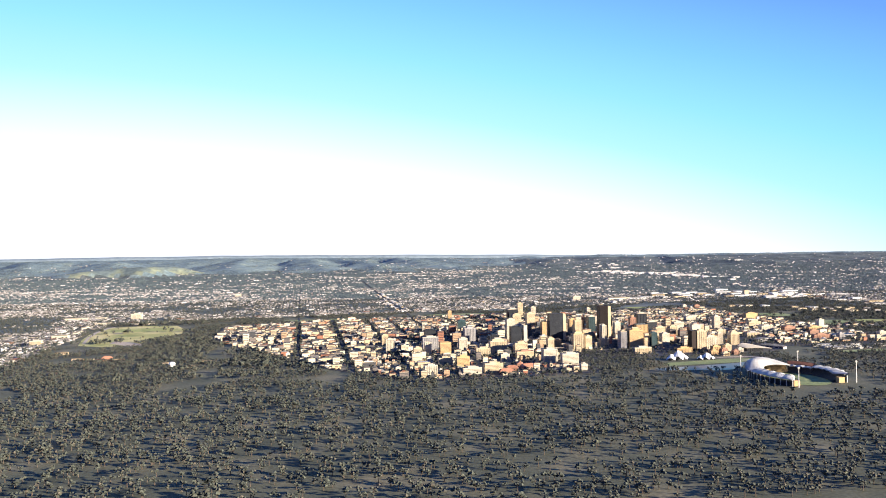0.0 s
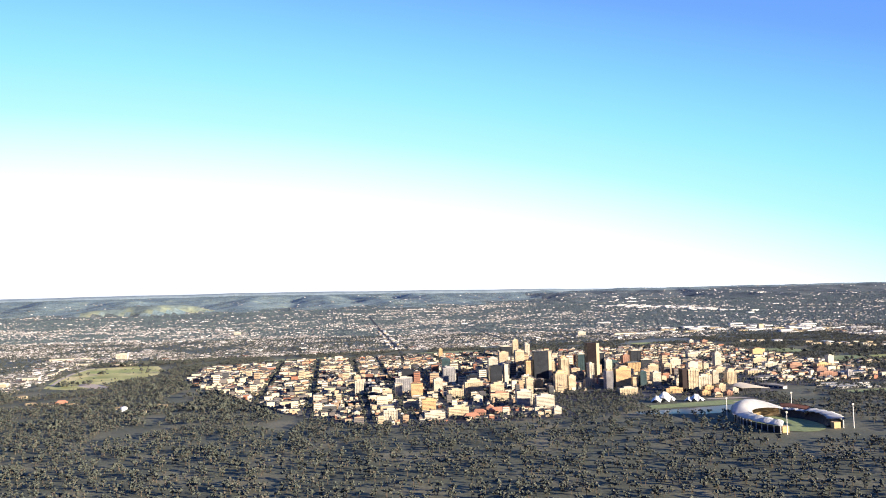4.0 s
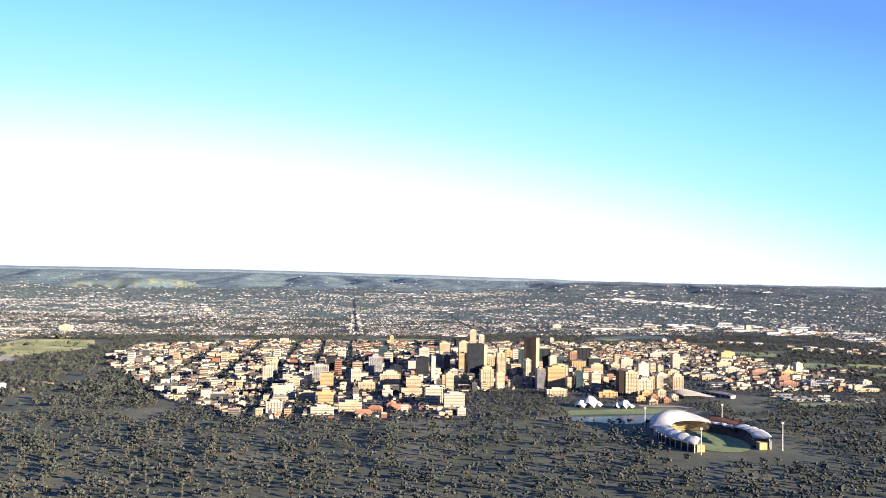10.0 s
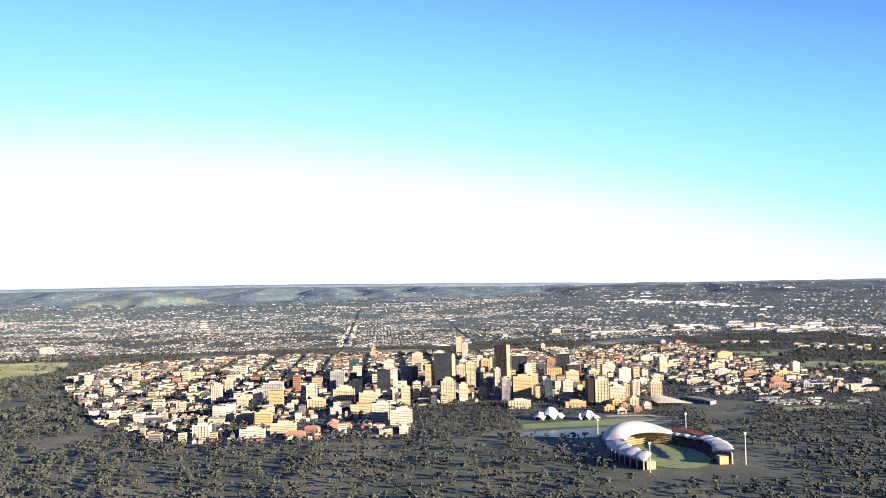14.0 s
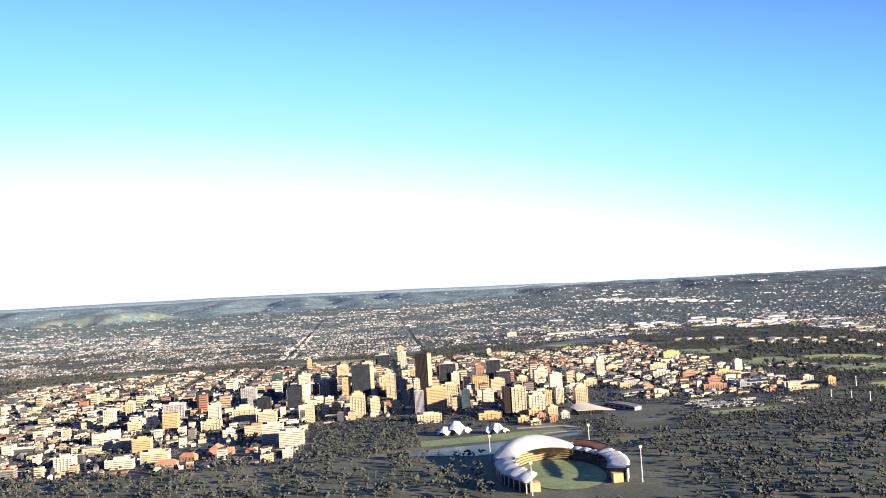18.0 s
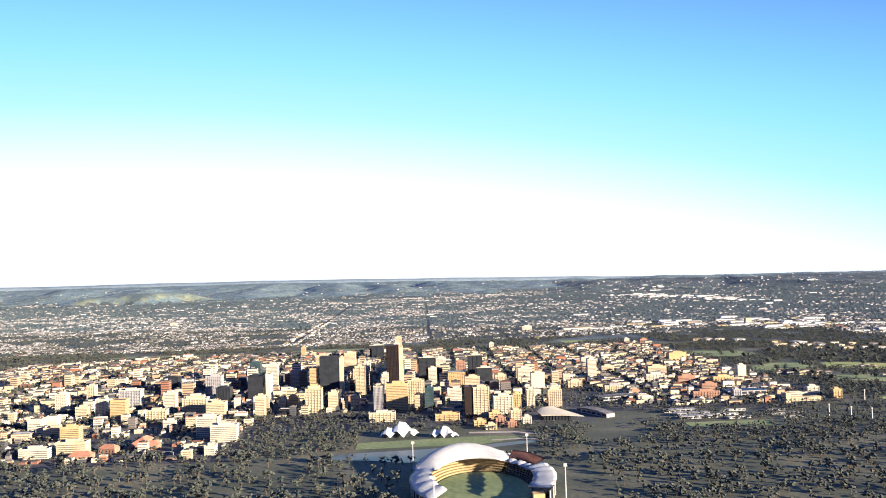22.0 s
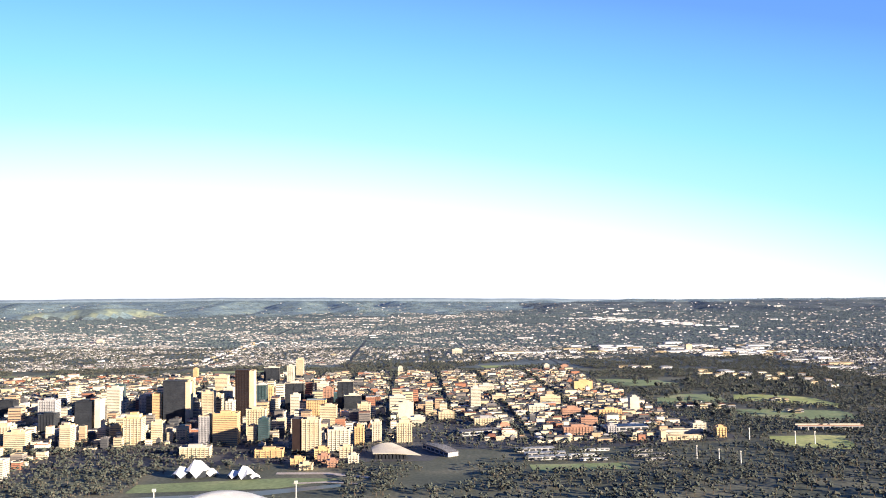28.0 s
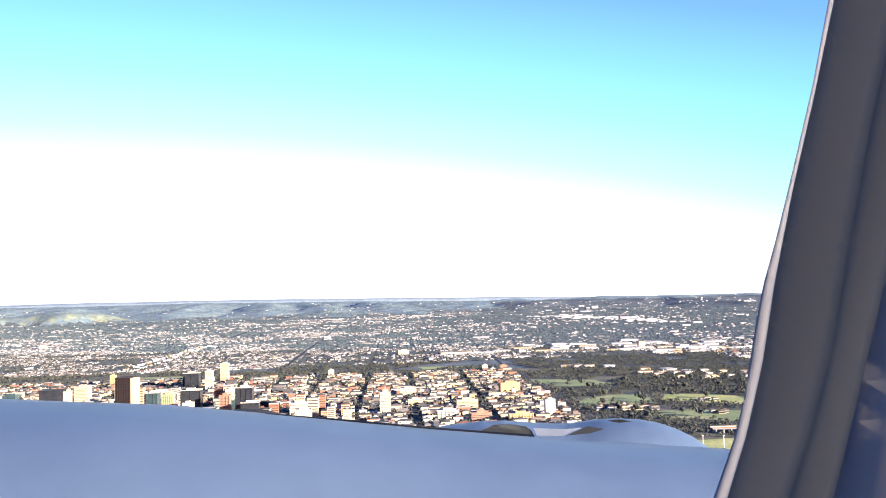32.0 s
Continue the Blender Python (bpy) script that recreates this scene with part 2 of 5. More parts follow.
COWL = material("blue_cowling_paint", [(0.0, (0.135, 0.20, 0.315)), (1.0, (0.165, 0.235, 0.35))], scale=0.6, grain=4.0, grain_amount=0.05, rough=0.35, spec=0.5)
COWL_LIGHT = material("bare_metal_lip", [(0.0, (0.50, 0.54, 0.62)), (1.0, (0.60, 0.64, 0.70))], scale=1.0, grain=5.0, grain_amount=0.08, rough=0.35, metal=0.6)
PANEL = material("dull_panel", [(0.0, (0.045, 0.05, 0.055)), (1.0, (0.065, 0.07, 0.075))], scale=0.8, grain=1.5, rough=0.6)
SEAM = material("black_seal", [(0.0, (0.012, 0.012, 0.014)), (1.0, (0.02, 0.02, 0.022))], scale=2.0, rough=0.7)
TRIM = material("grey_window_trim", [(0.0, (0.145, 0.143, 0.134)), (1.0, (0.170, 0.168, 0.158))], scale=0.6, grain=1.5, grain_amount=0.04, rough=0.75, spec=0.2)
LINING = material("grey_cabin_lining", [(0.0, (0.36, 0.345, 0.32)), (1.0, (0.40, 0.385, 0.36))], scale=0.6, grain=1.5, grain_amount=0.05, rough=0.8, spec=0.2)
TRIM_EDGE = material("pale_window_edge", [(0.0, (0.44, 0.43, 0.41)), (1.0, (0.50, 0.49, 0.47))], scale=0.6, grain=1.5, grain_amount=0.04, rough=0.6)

# ---- building helpers ----
CG, SG = math.cos(ga), math.sin(ga)


def at(u, v, z=0.0, turn=0.0):
    """The pose of a thing on the street grid: u to the west, v to the south."""
    return pose(u * CG - v * SG, u * SG + v * CG, z, 0, 0, GRID_TURN + turn)


def to_uv(x, y):
    return x * CG + y * SG, -x * SG + y * CG


def box(bm, x0, x1, y0, y1, z0, z1, taper=1.0):
    cx, cy = (x0 + x1) / 2, (y0 + y1) / 2
    lo = [bm.verts.new(p) for p in ((x0, y0, z0), (x1, y0, z0), (x1, y1, z0), (x0, y1, z0))]
    hi = [bm.verts.new((cx + (p[0] - cx) * taper, cy + (p[1] - cy) * taper, z1)) for p in ((x0, y0), (x1, y0), (x1, y1), (x0, y1))]
    bm.faces.new(lo[::-1])
    bm.faces.new(hi)
    for i in range(4):
        bm.faces.new((lo[i], lo[(i + 1) % 4], hi[(i + 1) % 4], hi[i]))


def mesh_of(name, bm, mat_):
    me = bpy.data.meshes.new(name)
    bm.to_mesh(me)
    bm.free()
    me.materials.append(mat_)
    return me


def part(name, bm, mat_, parent, label=""):
    """Links a bmesh, or a mesh that is shared, as one mesh object under a thing or a part."""
    ob = new(name, bm if isinstance(bm, bpy.types.Mesh) else mesh_of(name, bm, mat_))
    ob.parent = parent
    return tagged(ob, label)


def boxed(name, mat_, parent, *boxes, label=""):
    bm = bmesh.new()
    for b in boxes:
        box(bm, *b)
    return part(name, bm, mat_, parent, label)


def soup(name, verts, faces, mat_, label, category, kind="stuff"):
    """Many small pieces in one object, from arrays."""
    me = bpy.data.meshes.new(name)
    me.from_pydata(verts.tolist(), [], faces.tolist() if hasattr(faces, "tolist") else faces)
    me.materials.append(mat_)
    return tagged(new(name, me), label, category, kind=kind)


# ---- the lie of the land ----
def step(a, b, q):
    q = min(1.0, max(0.0, (q - a) / (b - a)))
    return q * q * (3 - 2 * q)


def rise(y):
    """The plain's own slope, gentle at first, up to the foot of the hills."""
    q = max(0.0, (y - 1700) / 1750)
    return 30 * min(q, 1.0) ** 1.6 + 10 * max(0.0, q - 1)


# spurs that run down from the range towards the plain: the upper end, the lower end (x, y, height) and half the width
RIDGES = [((-2950, 4400, 96), (-2480, 3500, 34), 250), ((-2365, 4440, 98), (-1960, 3560, 36), 240), ((-1870, 4420, 88), (-1640, 3780, 48), 260),
          ((-1130, 4380, 98), (-1010, 3620, 36), 270), ((-760, 4440, 94), (-560, 3640, 38), 240),
          ((-560, 4460, 92), (-250, 3760, 44), 210), ((-260, 4500, 88), (20, 3960, 46), 210), ((500, 4600, 84), (760, 4020, 46), 230), ((1300, 4620, 82), (1500, 4050, 48), 260)]


def height(x, y):
    """Ground height: a plain that slopes up into folded foothills and a far ridge."""
    base = rise(y)
    if y < 3250:
        return base
    side = step(-1700, 1900, x)
    n = noise.fractal(Vector((x / 420, y / 420, 3.1)), 0.9, 2.1, 5)
    n2 = noise.noise(Vector((x / 150, y / 190, 9.7)))
    far = step(3750, 4720, y) * (117 - 42 * side - 20 * (1 - step(500, 1000, x)) - base)
    z = base + far * (0.4 + 0.6 * step(4200, 4700, y))
    for (ax, ay, az), (bx, by, bz), wide in RIDGES:
        q = ((x - ax) * (bx - ax) + (y - ay) * (by - ay)) / ((bx - ax) ** 2 + (by - ay) ** 2)
        q = min(1.0, max(0.0, q))
        px, py = ax + (bx - ax) * q + 45 * n2, ay + (by - ay) * q
        d = math.hypot(x - px, y - py) / (wide * (1 + 0.3 * n) * (1.12 if x < px else 1.2))
        if d < 1:
            crest = az + (bz - az) * q
            z = max(z, base + (crest - base) * (1 - d ** 1.25))
    n3 = noise.fractal(Vector((x / 95, y / 120, 7.7)), 0.8, 2.2, 4)
    z += step(3350, 3850, y) * (8 * n + 5 * n2 + 6.5 * n3) * (1 - 0.6 * step(4500, 4720, y))
    z = max(z, base)
    if y > 4760:
        z *= 1 - 0.9 * step(4760, 5500, y)
    return max(z, spur(x, y))


def spur(x, y):
    """A bare pasture spur that runs down into the suburbs."""
    crest = 76 - 44 * step(-1300, -1050, x) - 14 * (1 - step(-1650, -1400, x))
    return crest * (1 - step(8, 150 + 40 * noise.noise(Vector((x / 90, y / 90, 2.0))), abs(y - 3640 - 0.25 * (x + 1250) - 30 * noise.noise(Vector((x / 160, 4.0, 1.0)))))) * (1 - step(-1100, -1030, x)) * step(-2000, -1600, x)


def is_hill(x, y, z):
    """Open hill slopes, on the eastern side; elsewhere the suburbs climb to the ridge."""
    up = z - rise(y)
    return up > 7 + 8 * noise.noise(Vector((x / 180, y / 180, 7.0))) and (x < 350 + 500 * noise.noise(Vector((x / 500, y / 300, 1.7))) or up > 34)


def ground_at(u, v):
    return height(u * CG - v * SG, u * SG + v * CG)


def ground_sheet():
    xs = np.concatenate([np.arange(-6000, -3600, 300), np.arange(-3600, 3601, 26), np.arange(3900, 6001, 300)])
    ys = np.concatenate([np.arange(-3000, 1690, 190), np.arange(1690, 3250, 65), np.arange(3250, 5000, 24), np.arange(5000, 7001, 200)])
    verts = [(x, y, height(x, y)) for y in ys for x in xs]
    w = len(xs)
    faces = [(j * w + i, j * w + i + 1, (j + 1) * w + i + 1, (j + 1) * w + i) for j in range(len(ys) - 1) for i in range(w - 1)]
    me = bpy.data.meshes.new("ground")
    me.from_pydata(verts, [], faces)
    me.materials.append(SUBURB)
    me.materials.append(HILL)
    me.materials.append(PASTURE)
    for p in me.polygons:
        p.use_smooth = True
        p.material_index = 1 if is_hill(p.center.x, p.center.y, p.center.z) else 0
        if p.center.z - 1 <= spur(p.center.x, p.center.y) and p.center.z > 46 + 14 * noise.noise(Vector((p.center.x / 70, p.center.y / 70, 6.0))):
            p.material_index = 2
    tagged(new("ground", me), "suburban plain rising into low wooded hills", "ground", kind="structure")


ground_sheet()


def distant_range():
    """The far range behind the foothills, its blue haze put into the surface colour."""
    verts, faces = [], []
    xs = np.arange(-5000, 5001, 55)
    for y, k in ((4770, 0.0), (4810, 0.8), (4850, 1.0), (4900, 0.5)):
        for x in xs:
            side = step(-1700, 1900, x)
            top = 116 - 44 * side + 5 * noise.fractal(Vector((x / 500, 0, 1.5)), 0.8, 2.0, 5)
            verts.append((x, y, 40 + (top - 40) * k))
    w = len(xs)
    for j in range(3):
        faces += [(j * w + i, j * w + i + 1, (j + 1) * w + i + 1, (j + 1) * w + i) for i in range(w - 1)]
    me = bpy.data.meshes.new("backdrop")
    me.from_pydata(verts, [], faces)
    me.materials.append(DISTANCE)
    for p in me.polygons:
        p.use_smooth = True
    tagged(new("backdrop", me), "mountain range on the horizon, coloured pale blue for haze", "hills", kind="structure")


distant_range()


def sheet(name, mat_, corners, z, label, category):
    """A flat piece of ground on the grid, its corners as (u, v)."""
    bm = bmesh.new()
    bm.faces.new([bm.verts.new((u * CG - v * SG, u * SG + v * CG, z)) for u, v in corners])
    return tagged(new(name, mesh_of(name, bm, mat_)), label, category, kind="structure")


sheet("parkland", DIRT, [(-420, 250), (1300, 250), (1300, 1760), (-150, 1720), (-400, 1660)], 0.10, "brown-green parkland ring round the city", "parkland")
sheet("city_pavement", PAVING, [(30, 945), (120, 835), (335, 835), (345, 935), (620, 935), (640, 975), (800, 972), (880, 1000), (872, 1595), (100, 1595), (-150, 1505), (-155, 1320)], 0.25, "grey paved ground of the city blocks", "pavement")
sheet("racecourse_lawn", DRY, [(-350, 1300), (-304, 1268), (-262, 1292), (-240, 1361), (-214, 1440), (-222, 1520), (-245, 1590), (-300, 1610), (-368, 1590), (-378, 1480), (-366, 1380)], 0.25, "wide yellow-green racecourse lawn", "lawn")
sheet("rail_lawn", GREEN, [(690, 895), (760, 895), (760, 915), (690, 915)], 0.25, "small green field by the railway", "lawn")
OVALS = [("park_lawn", GREEN, 325, 1640, 75, 17, "grass strip of the southern parkland"), ("park_lawn", GREEN, 25, 1618, 85, 13, "grass strip of the southern parkland"),
         ("park_lawn", GREEN, 905, 1380, 22, 16, "small green clearing in the western parkland"), ("racecourse_infield", LAWN, -300, 1530, 55, 34, "greener mown infield of the racecourse")]
FIELDS = [("fairway", LAWN, [(985, 1266), (1024, 1258), (1059, 1235), (1066, 1178), (1047, 1150), (1032, 1178), (994, 1203), (966, 1218)], "bright yellow-green fairway among dark trees"),
          ("fairway", GREEN, [(938, 1146), (962, 1154), (1042, 1128), (1040, 1092), (1013, 1071), (974, 1087), (932, 1110)], "green fairway among dark trees"),
          ("fairway", GREEN, [(889, 1252), (931, 1276), (968, 1267), (956, 1202), (913, 1195), (876, 1195)], "green fairway among dark trees"),
          ("park_lawn", GREEN, [(851, 1462), (948, 1424), (965, 1368), (921, 1365), (866, 1404)], "narrow green clearing in the western parkland"),
          ("playing_field", LAWN, [(905, 1006), (970, 1001), (950, 945), (899, 955)], "pale green playing field below the western road"),
          ("park_lawn", LAWN, [(720, 1700), (812, 1752), (889, 1734), (879, 1680), (800, 1654), (726, 1640)], "pale green lawn beyond the southern street")]


def inside(u, v, ring):
    """Whether a spot lies within a ring of corners."""
    hit = False
    for (a, b), (c, d) in zip(ring, ring[1:] + ring[:1]):
        if (b > v) != (d > v) and u < (c - a) * (v - b) / (d - b) + a:
            hit = not hit
    return hit


for nm, mat_, ring, words in FIELDS:
    edge = []
    for (a, b), (c, d) in zip(ring, ring[1:] + ring[:1]):
        for i in range(6):
            q = i / 6
            u, v = a + (c - a) * q, b + (d - b) * q
            edge.append((u + 5 * noise.noise(Vector((u / 14, v / 14, 0.3))), v + 6 * noise.noise(Vector((u / 14, v / 14, 4.3)))))
    sheet(nm, mat_, edge, 0.26, words, "lawn")
for nm, mat_, u, v, ru, rv, words in OVALS:
    edge = [(u + ru * q * math.cos(a), v + rv * q * math.sin(a)) for a, q in ((i * math.pi / 20, 1 + .22 * noise.noise(Vector((u + 1.6 * math.cos(i * math.pi / 20), v + 1.6 * math.sin(i * math.pi / 20), .5)))) for i in range(40))]
    sheet(nm, mat_, edge, 0.28, words, "lawn")
sheet("racecourse_track", PALE, [(-308, 1318), (-306, 1356), (-285, 1332), (-258, 1302), (-243, 1274), (-269, 1271)], 0.30, "pale sandy patch of the racecourse", "dirt track")
sheet("racecourse_track", PALE, [(-352, 1330), (-347, 1330), (-362, 1420), (-370, 1500), (-368, 1580), (-360, 1600), (-364, 1604), (-374, 1585), (-376, 1500), (-367, 1415)], 0.31, "narrow sandy track round the racecourse", "dirt track")
sheet("river_bank_lawn", GREEN, [(425, 858), (520, 862), (560, 885), (520, 890), (425, 880)], 0.25, "green river bank lawn", "lawn")
sheet("river", RIVER, [(400, 830), (438, 822), (462, 812), (484, 815), (502, 830), (514, 845), (560, 862), (560, 870), (508, 856), (470, 850), (400, 843)], 0.32, "brown river between wooded banks", "water")
STREETS_U = [-10, 55, 120, 165, 212, 275, 332, 378, 424, 472, 520, 580, 645, 705, 780, 862]
STREETS_V = [990, 1052, 1115, 1180, 1250, 1320, 1390, 1460, 1530, 1592]
for u in STREETS_U:
    wide = 9.0 if u == 424 else 4.5 if u in (212, 645, 862, -10) else 2.2
    top = 990 if u > 340 else 840 if u > 100 else 960 + max(0, (27 - u)) * 1.6
    sheet("road", ASPHALT, [(u - wide, top), (u + wide, top), (u + wide, 1600), (u - wide, 1600)], 0.34, "dark asphalt city street running to the hills", "road")
for v in STREETS_V:
    sheet("road", ASPHALT, [(max(-150, 27 - (v - 954) * .496), v - 3), (862, v - 3), (862, v + 3), (max(-150, 27 - (v - 954) * .496), v + 3)], 0.42, "dark asphalt cross street in the city", "road")
SOUTH_ROADS = [-10, 224, 493, 645, 862, 1090]


def suburb_road(u, wide):
    """A straight road that follows the slope of the plain."""
    bm = bmesh.new()
    rows = [[bm.verts.new((q * CG - v * SG, q * SG + v * CG, ground_at(q, v) + 0.5)) for q in (u - wide, u + wide)] for v in range(1600, 3060, 45)]
    for a, b in zip(rows, rows[1:]):
        bm.faces.new((a[0], a[1], b[1], b[0]))
    tagged(new("road", mesh_of("road", bm, ASPHALT)), "straight asphalt road through the suburbs", "road", kind="structure")


for u in SOUTH_ROADS:
    suburb_road(u, 2.8 if u == 224 else 2.0 if u == 493 else 1.3)

# ---- the city: towers set one by one ----
STOREY = 1.5
PALETTE = {"cream": (CREAM, "cream concrete"), "white": (WHITE, "white concrete"), "tan": (TAN, "tan brick"), "brick": (BRICK, "red brick"),
           "grey": (GREY, "grey concrete"), "brown": (BROWN, "brown granite"), "dark": (DARK, "dark glass"), "teal": (TEAL, "teal glass")}
placed = []


def tower(u, v, w, d, h, look_="cream", bands=True, piers=0, crown="plant", turn=0.0, cap=None):
    """A tall block: wall, parapet, roof plant, a window band for each storey and piers between the windows."""
    mat_, words = PALETTE[look_]
    w, d = w * .86, d * .86
    ob = new("office_tower" if h > 16 else "office_block")
    ob.matrix_basis = at(u, v, 0.2 + ground_at(u, v), turn)
    size = "tall" if h > 26 else "mid-rise" if h > 14 else "low"
    tagged(ob, "%s %s office building with %s" % (size, words, "banded windows" if bands else "plain sheer walls"), "office building", "city towers")
    a, b = w / 2, d / 2
    boxed("wall", mat_, ob, (-a, a, -b, b, 0, h))
    top = PALETTE[cap][0] if cap else mat_
    boxed("parapet", top, ob, (-a - .12, a + .12, -b - .12, -b + .3, h, h + .7), (-a - .12, a + .12, b - .3, b + .12, h, h + .7),
          (-a - .12, -a + .3, -b + .3, b - .3, h, h + .7), (a - .3, a + .12, -b + .3, b - .3, h, h + .7))
    boxed("roof", FLATROOF, ob, (-a + .3, a - .3, -b + .3, b - .3, h + .004, h + .25))
    if crown == "plant":
        boxed("roof_plant", top, ob, (-a * .45, a * .4, -b * .5, b * .4, h + .25, h + 2.2), (a * .45, a * .7, -b * .3, b * .1, h + .25, h + 1.3))
    elif crown == "step":
        boxed("upper_storey", mat_, ob, (-a * .7, a * .7, -b * .7, b * .7, h + .25, h + 3.0))
        boxed("roof_plant", top, ob, (-a * .4, a * .4, -b * .4, b * .4, h + 3.0, h + 4.6))
    elif crown == "mast":
        boxed("roof_plant", top, ob, (-a * .5, a * .5, -b * .5, b * .5, h + .25, h + 2.5))
        boxed("mast", STEEL, ob, (-.18, .18, -.18, .18, h + 2.5, h + 10))
    if bands:
        bm = bmesh.new()
        g, e = .07, .35
        n = .40
        box(bm, -a + e, a - e, -b - g, -b + .05, 0, n)
        box(bm, -a + e, a - e, b - .05, b + g, 0, n)
        box(bm, -a - g, -a + .05, -b + e, b - e, 0, n)
        box(bm, a - .05, a + g, -b + e, b - e, 0, n)
        me = mesh_of("window_band", bm, GLASS)
        z = 1.0
        while z < h - 1.3:
            part("window_band", me, None, ob).location = (0, 0, z)
            z += STOREY
    for i in range(piers):
        x = -a + .5 + (w - 1.0) * i / max(1, piers - 1)
        boxed("pier", mat_, ob, (x - .28, x + .28, -b - .3, -b + .02, 0, h))
    placed.append((u, v, max(w, d) / 2 + 2))
    return ob


# north-east edge and the university strip
tower(176, 1092, 26, 12, 17.5, "grey", piers=9, cap="white")
tower(165, 1045, 11, 10, 16, "white", piers=4, crown="none")
tower(187, 1032, 17, 11, 16.5, "tan", piers=0, crown="none")
tower(189, 925, 18, 9, 12, "tan")
tower(220.5, 1078, 14, 11, 15.5, "white", piers=2)
tower(232, 1003, 22, 10, 10.5, "cream", piers=7)
tower(259.5, 1030, 27, 12, 16, "cream", piers=10, crown="step", cap="white")
tower(285, 1008, 20, 12, 15, "cream", piers=0)
tower(254, 972, 13, 8, 6, "white")
tower(280, 970, 26, 9, 9, "cream", cap="brick")
tower(299.5, 927, 21, 12, 16.3, "white", piers=2)
tower(326, 1005, 10, 10, 20, "cream")
tower(318, 905, 24, 10, 13, "white")
tower(319, 860, 9, 9, 6.5, "white")
tower(142, 880, 17, 12, 10, "white", piers=6)
tower(170, 940, 20, 11, 9, "cream")
tower(188, 868, 25, 10, 7, "white")
tower(214, 872, 25, 11, 10.5, "cream", piers=0)
tower(150, 1038, 13, 11, 10, "cream")
tower(116, 1140, 10, 10, 17, "cream", piers=5)
tower(116, 1070, 13, 10, 19, "white", piers=6)
# the core
tower(316.5, 1096, 6, 14, 29, "white", bands=False, crown="none")
tower(303, 1097, 18, 13, 27, "dark", piers=0)
tower(270, 1096, 17, 14, 16, "dark", piers=6)
tower(246, 1150, 20, 14, 22, "grey", piers=8)
tower(190, 1180, 20, 14, 18, "dark")
tower(262, 1290, 16, 12, 20, "teal")
tower(350, 1048, 11, 11, 12, "tan")
tower(339, 1046, 8, 10, 10, "cream")
tower(372.5, 1026, 18, 12, 22, "cream", bands=True, piers=6, crown="step", cap="tan")
tower(390, 1034, 11, 11, 17, "cream")
tower(411, 1032, 10, 10, 12, "cream", piers=4)
tower(434.5, 1017, 11, 13, 24, "grey", piers=8, cap="cream")
tower(452, 1015, 23.5, 13, 26, "tan", piers=0)
tower(472, 1024, 9, 11, 13, "cream")
tower(482, 1021, 10, 10, 19.5, "teal", bands=True)
tower(508, 1040, 13, 13, 16, "white", piers=0)
tower(440, 966, 27, 9, 7.8, "cream", piers=8, cap="white")
tower(497, 962, 25, 9, 5.4, "tan", piers=6)
tower(527.5, 974, 16.5, 13, 26.2, "cream", piers=5)
# brown slab added for the shaded east side of the cream tower
tower(516.5, 974.5, 8, 13, 26.5, "brown", bands=False, crown="none")
tower(548, 985, 20, 13, 16, "white", piers=6)
tower(563, 1004, 9, 10, 14.5, "tan", piers=4)
tower(577, 1012, 9, 10, 17, "white", piers=6)
tower(600, 1014, 15, 12, 15.5, "cream", piers=7, crown="step")
tower(375.5, 1132, 24.4, 14, 41, "dark", piers=0, crown="none")
# the dark tower's sunlit right side, built as a thin cream slab
tower(388.5, 1132, 5, 14, 39.5, "cream", bands=False)
tower(444.6, 1115, 15, 15, 52, "brown", piers=9, crown="none")
# cream slab stands in for sunlight on the brown tower's west face
tower(453.6, 1115, 5, 14, 51, "cream", bands=False, crown="none")
tower(450, 1178, 13, 13, 30.8, "teal", piers=4, cap="white")
tower(487.5, 1163, 11, 9, 21.5, "white")
tower(437, 1095, 8, 14, 25, "white", piers=3)
tower(358.6, 1133, 11, 11, 28.5, "tan")
tower(383, 1290, 17, 13, 29, "cream")
tower(403, 1180, 15, 13, 21, "cream", piers=5)
tower(350.5, 1262, 17, 12, 30, "cream")
tower(513, 1129, 22, 11, 20.5, "tan", piers=9, cap="teal", crown="none")
tower(528, 1098, 18, 12, 19, "cream", piers=0)
tower(520, 1235, 21, 12, 12, "teal")
tower(537, 1182, 19, 12, 32.5, "dark", piers=4, cap="white")
tower(548, 1228, 24, 12, 11, "dark")
tower(546, 1163, 20, 9, 20, "dark", cap="white")
tower(592, 1165, 19, 12, 18, "white")
tower(406, 1491, 25, 13, 19.8, "dark", piers=3, cap="white")
tower(438, 1549, 13, 10, 26.4, "cream")
tower(438, 1456, 11, 10, 25, "white", piers=4)
tower(287, 1530, 8, 8, 16, "tan")
tower(332, 1180, 16, 12, 21, "grey", piers=6)
tower(409, 1212, 12, 12, 24, "white", piers=4)
tower(482, 1196, 23, 11, 30, "dark", piers=3, cap="white")
tower(310, 1151, 15, 12, 33, "white")
tower(444, 1250, 14, 12, 20, "tan", piers=6)
tower(500, 1300, 15, 12, 18, "white")
tower(560, 1120, 14, 12, 17, "cream", piers=5)
tower(612, 1090, 16, 11, 8, "white")
tower(601, 1125, 17, 10, 17, "white", bands=False)
tower(519.5, 1176, 12, 9, 26, "brick", piers=4)
tower(469, 1055, 20, 9, 23, "cream", piers=8)
tower(409, 1126, 14, 10, 30.5, "cream", piers=3)
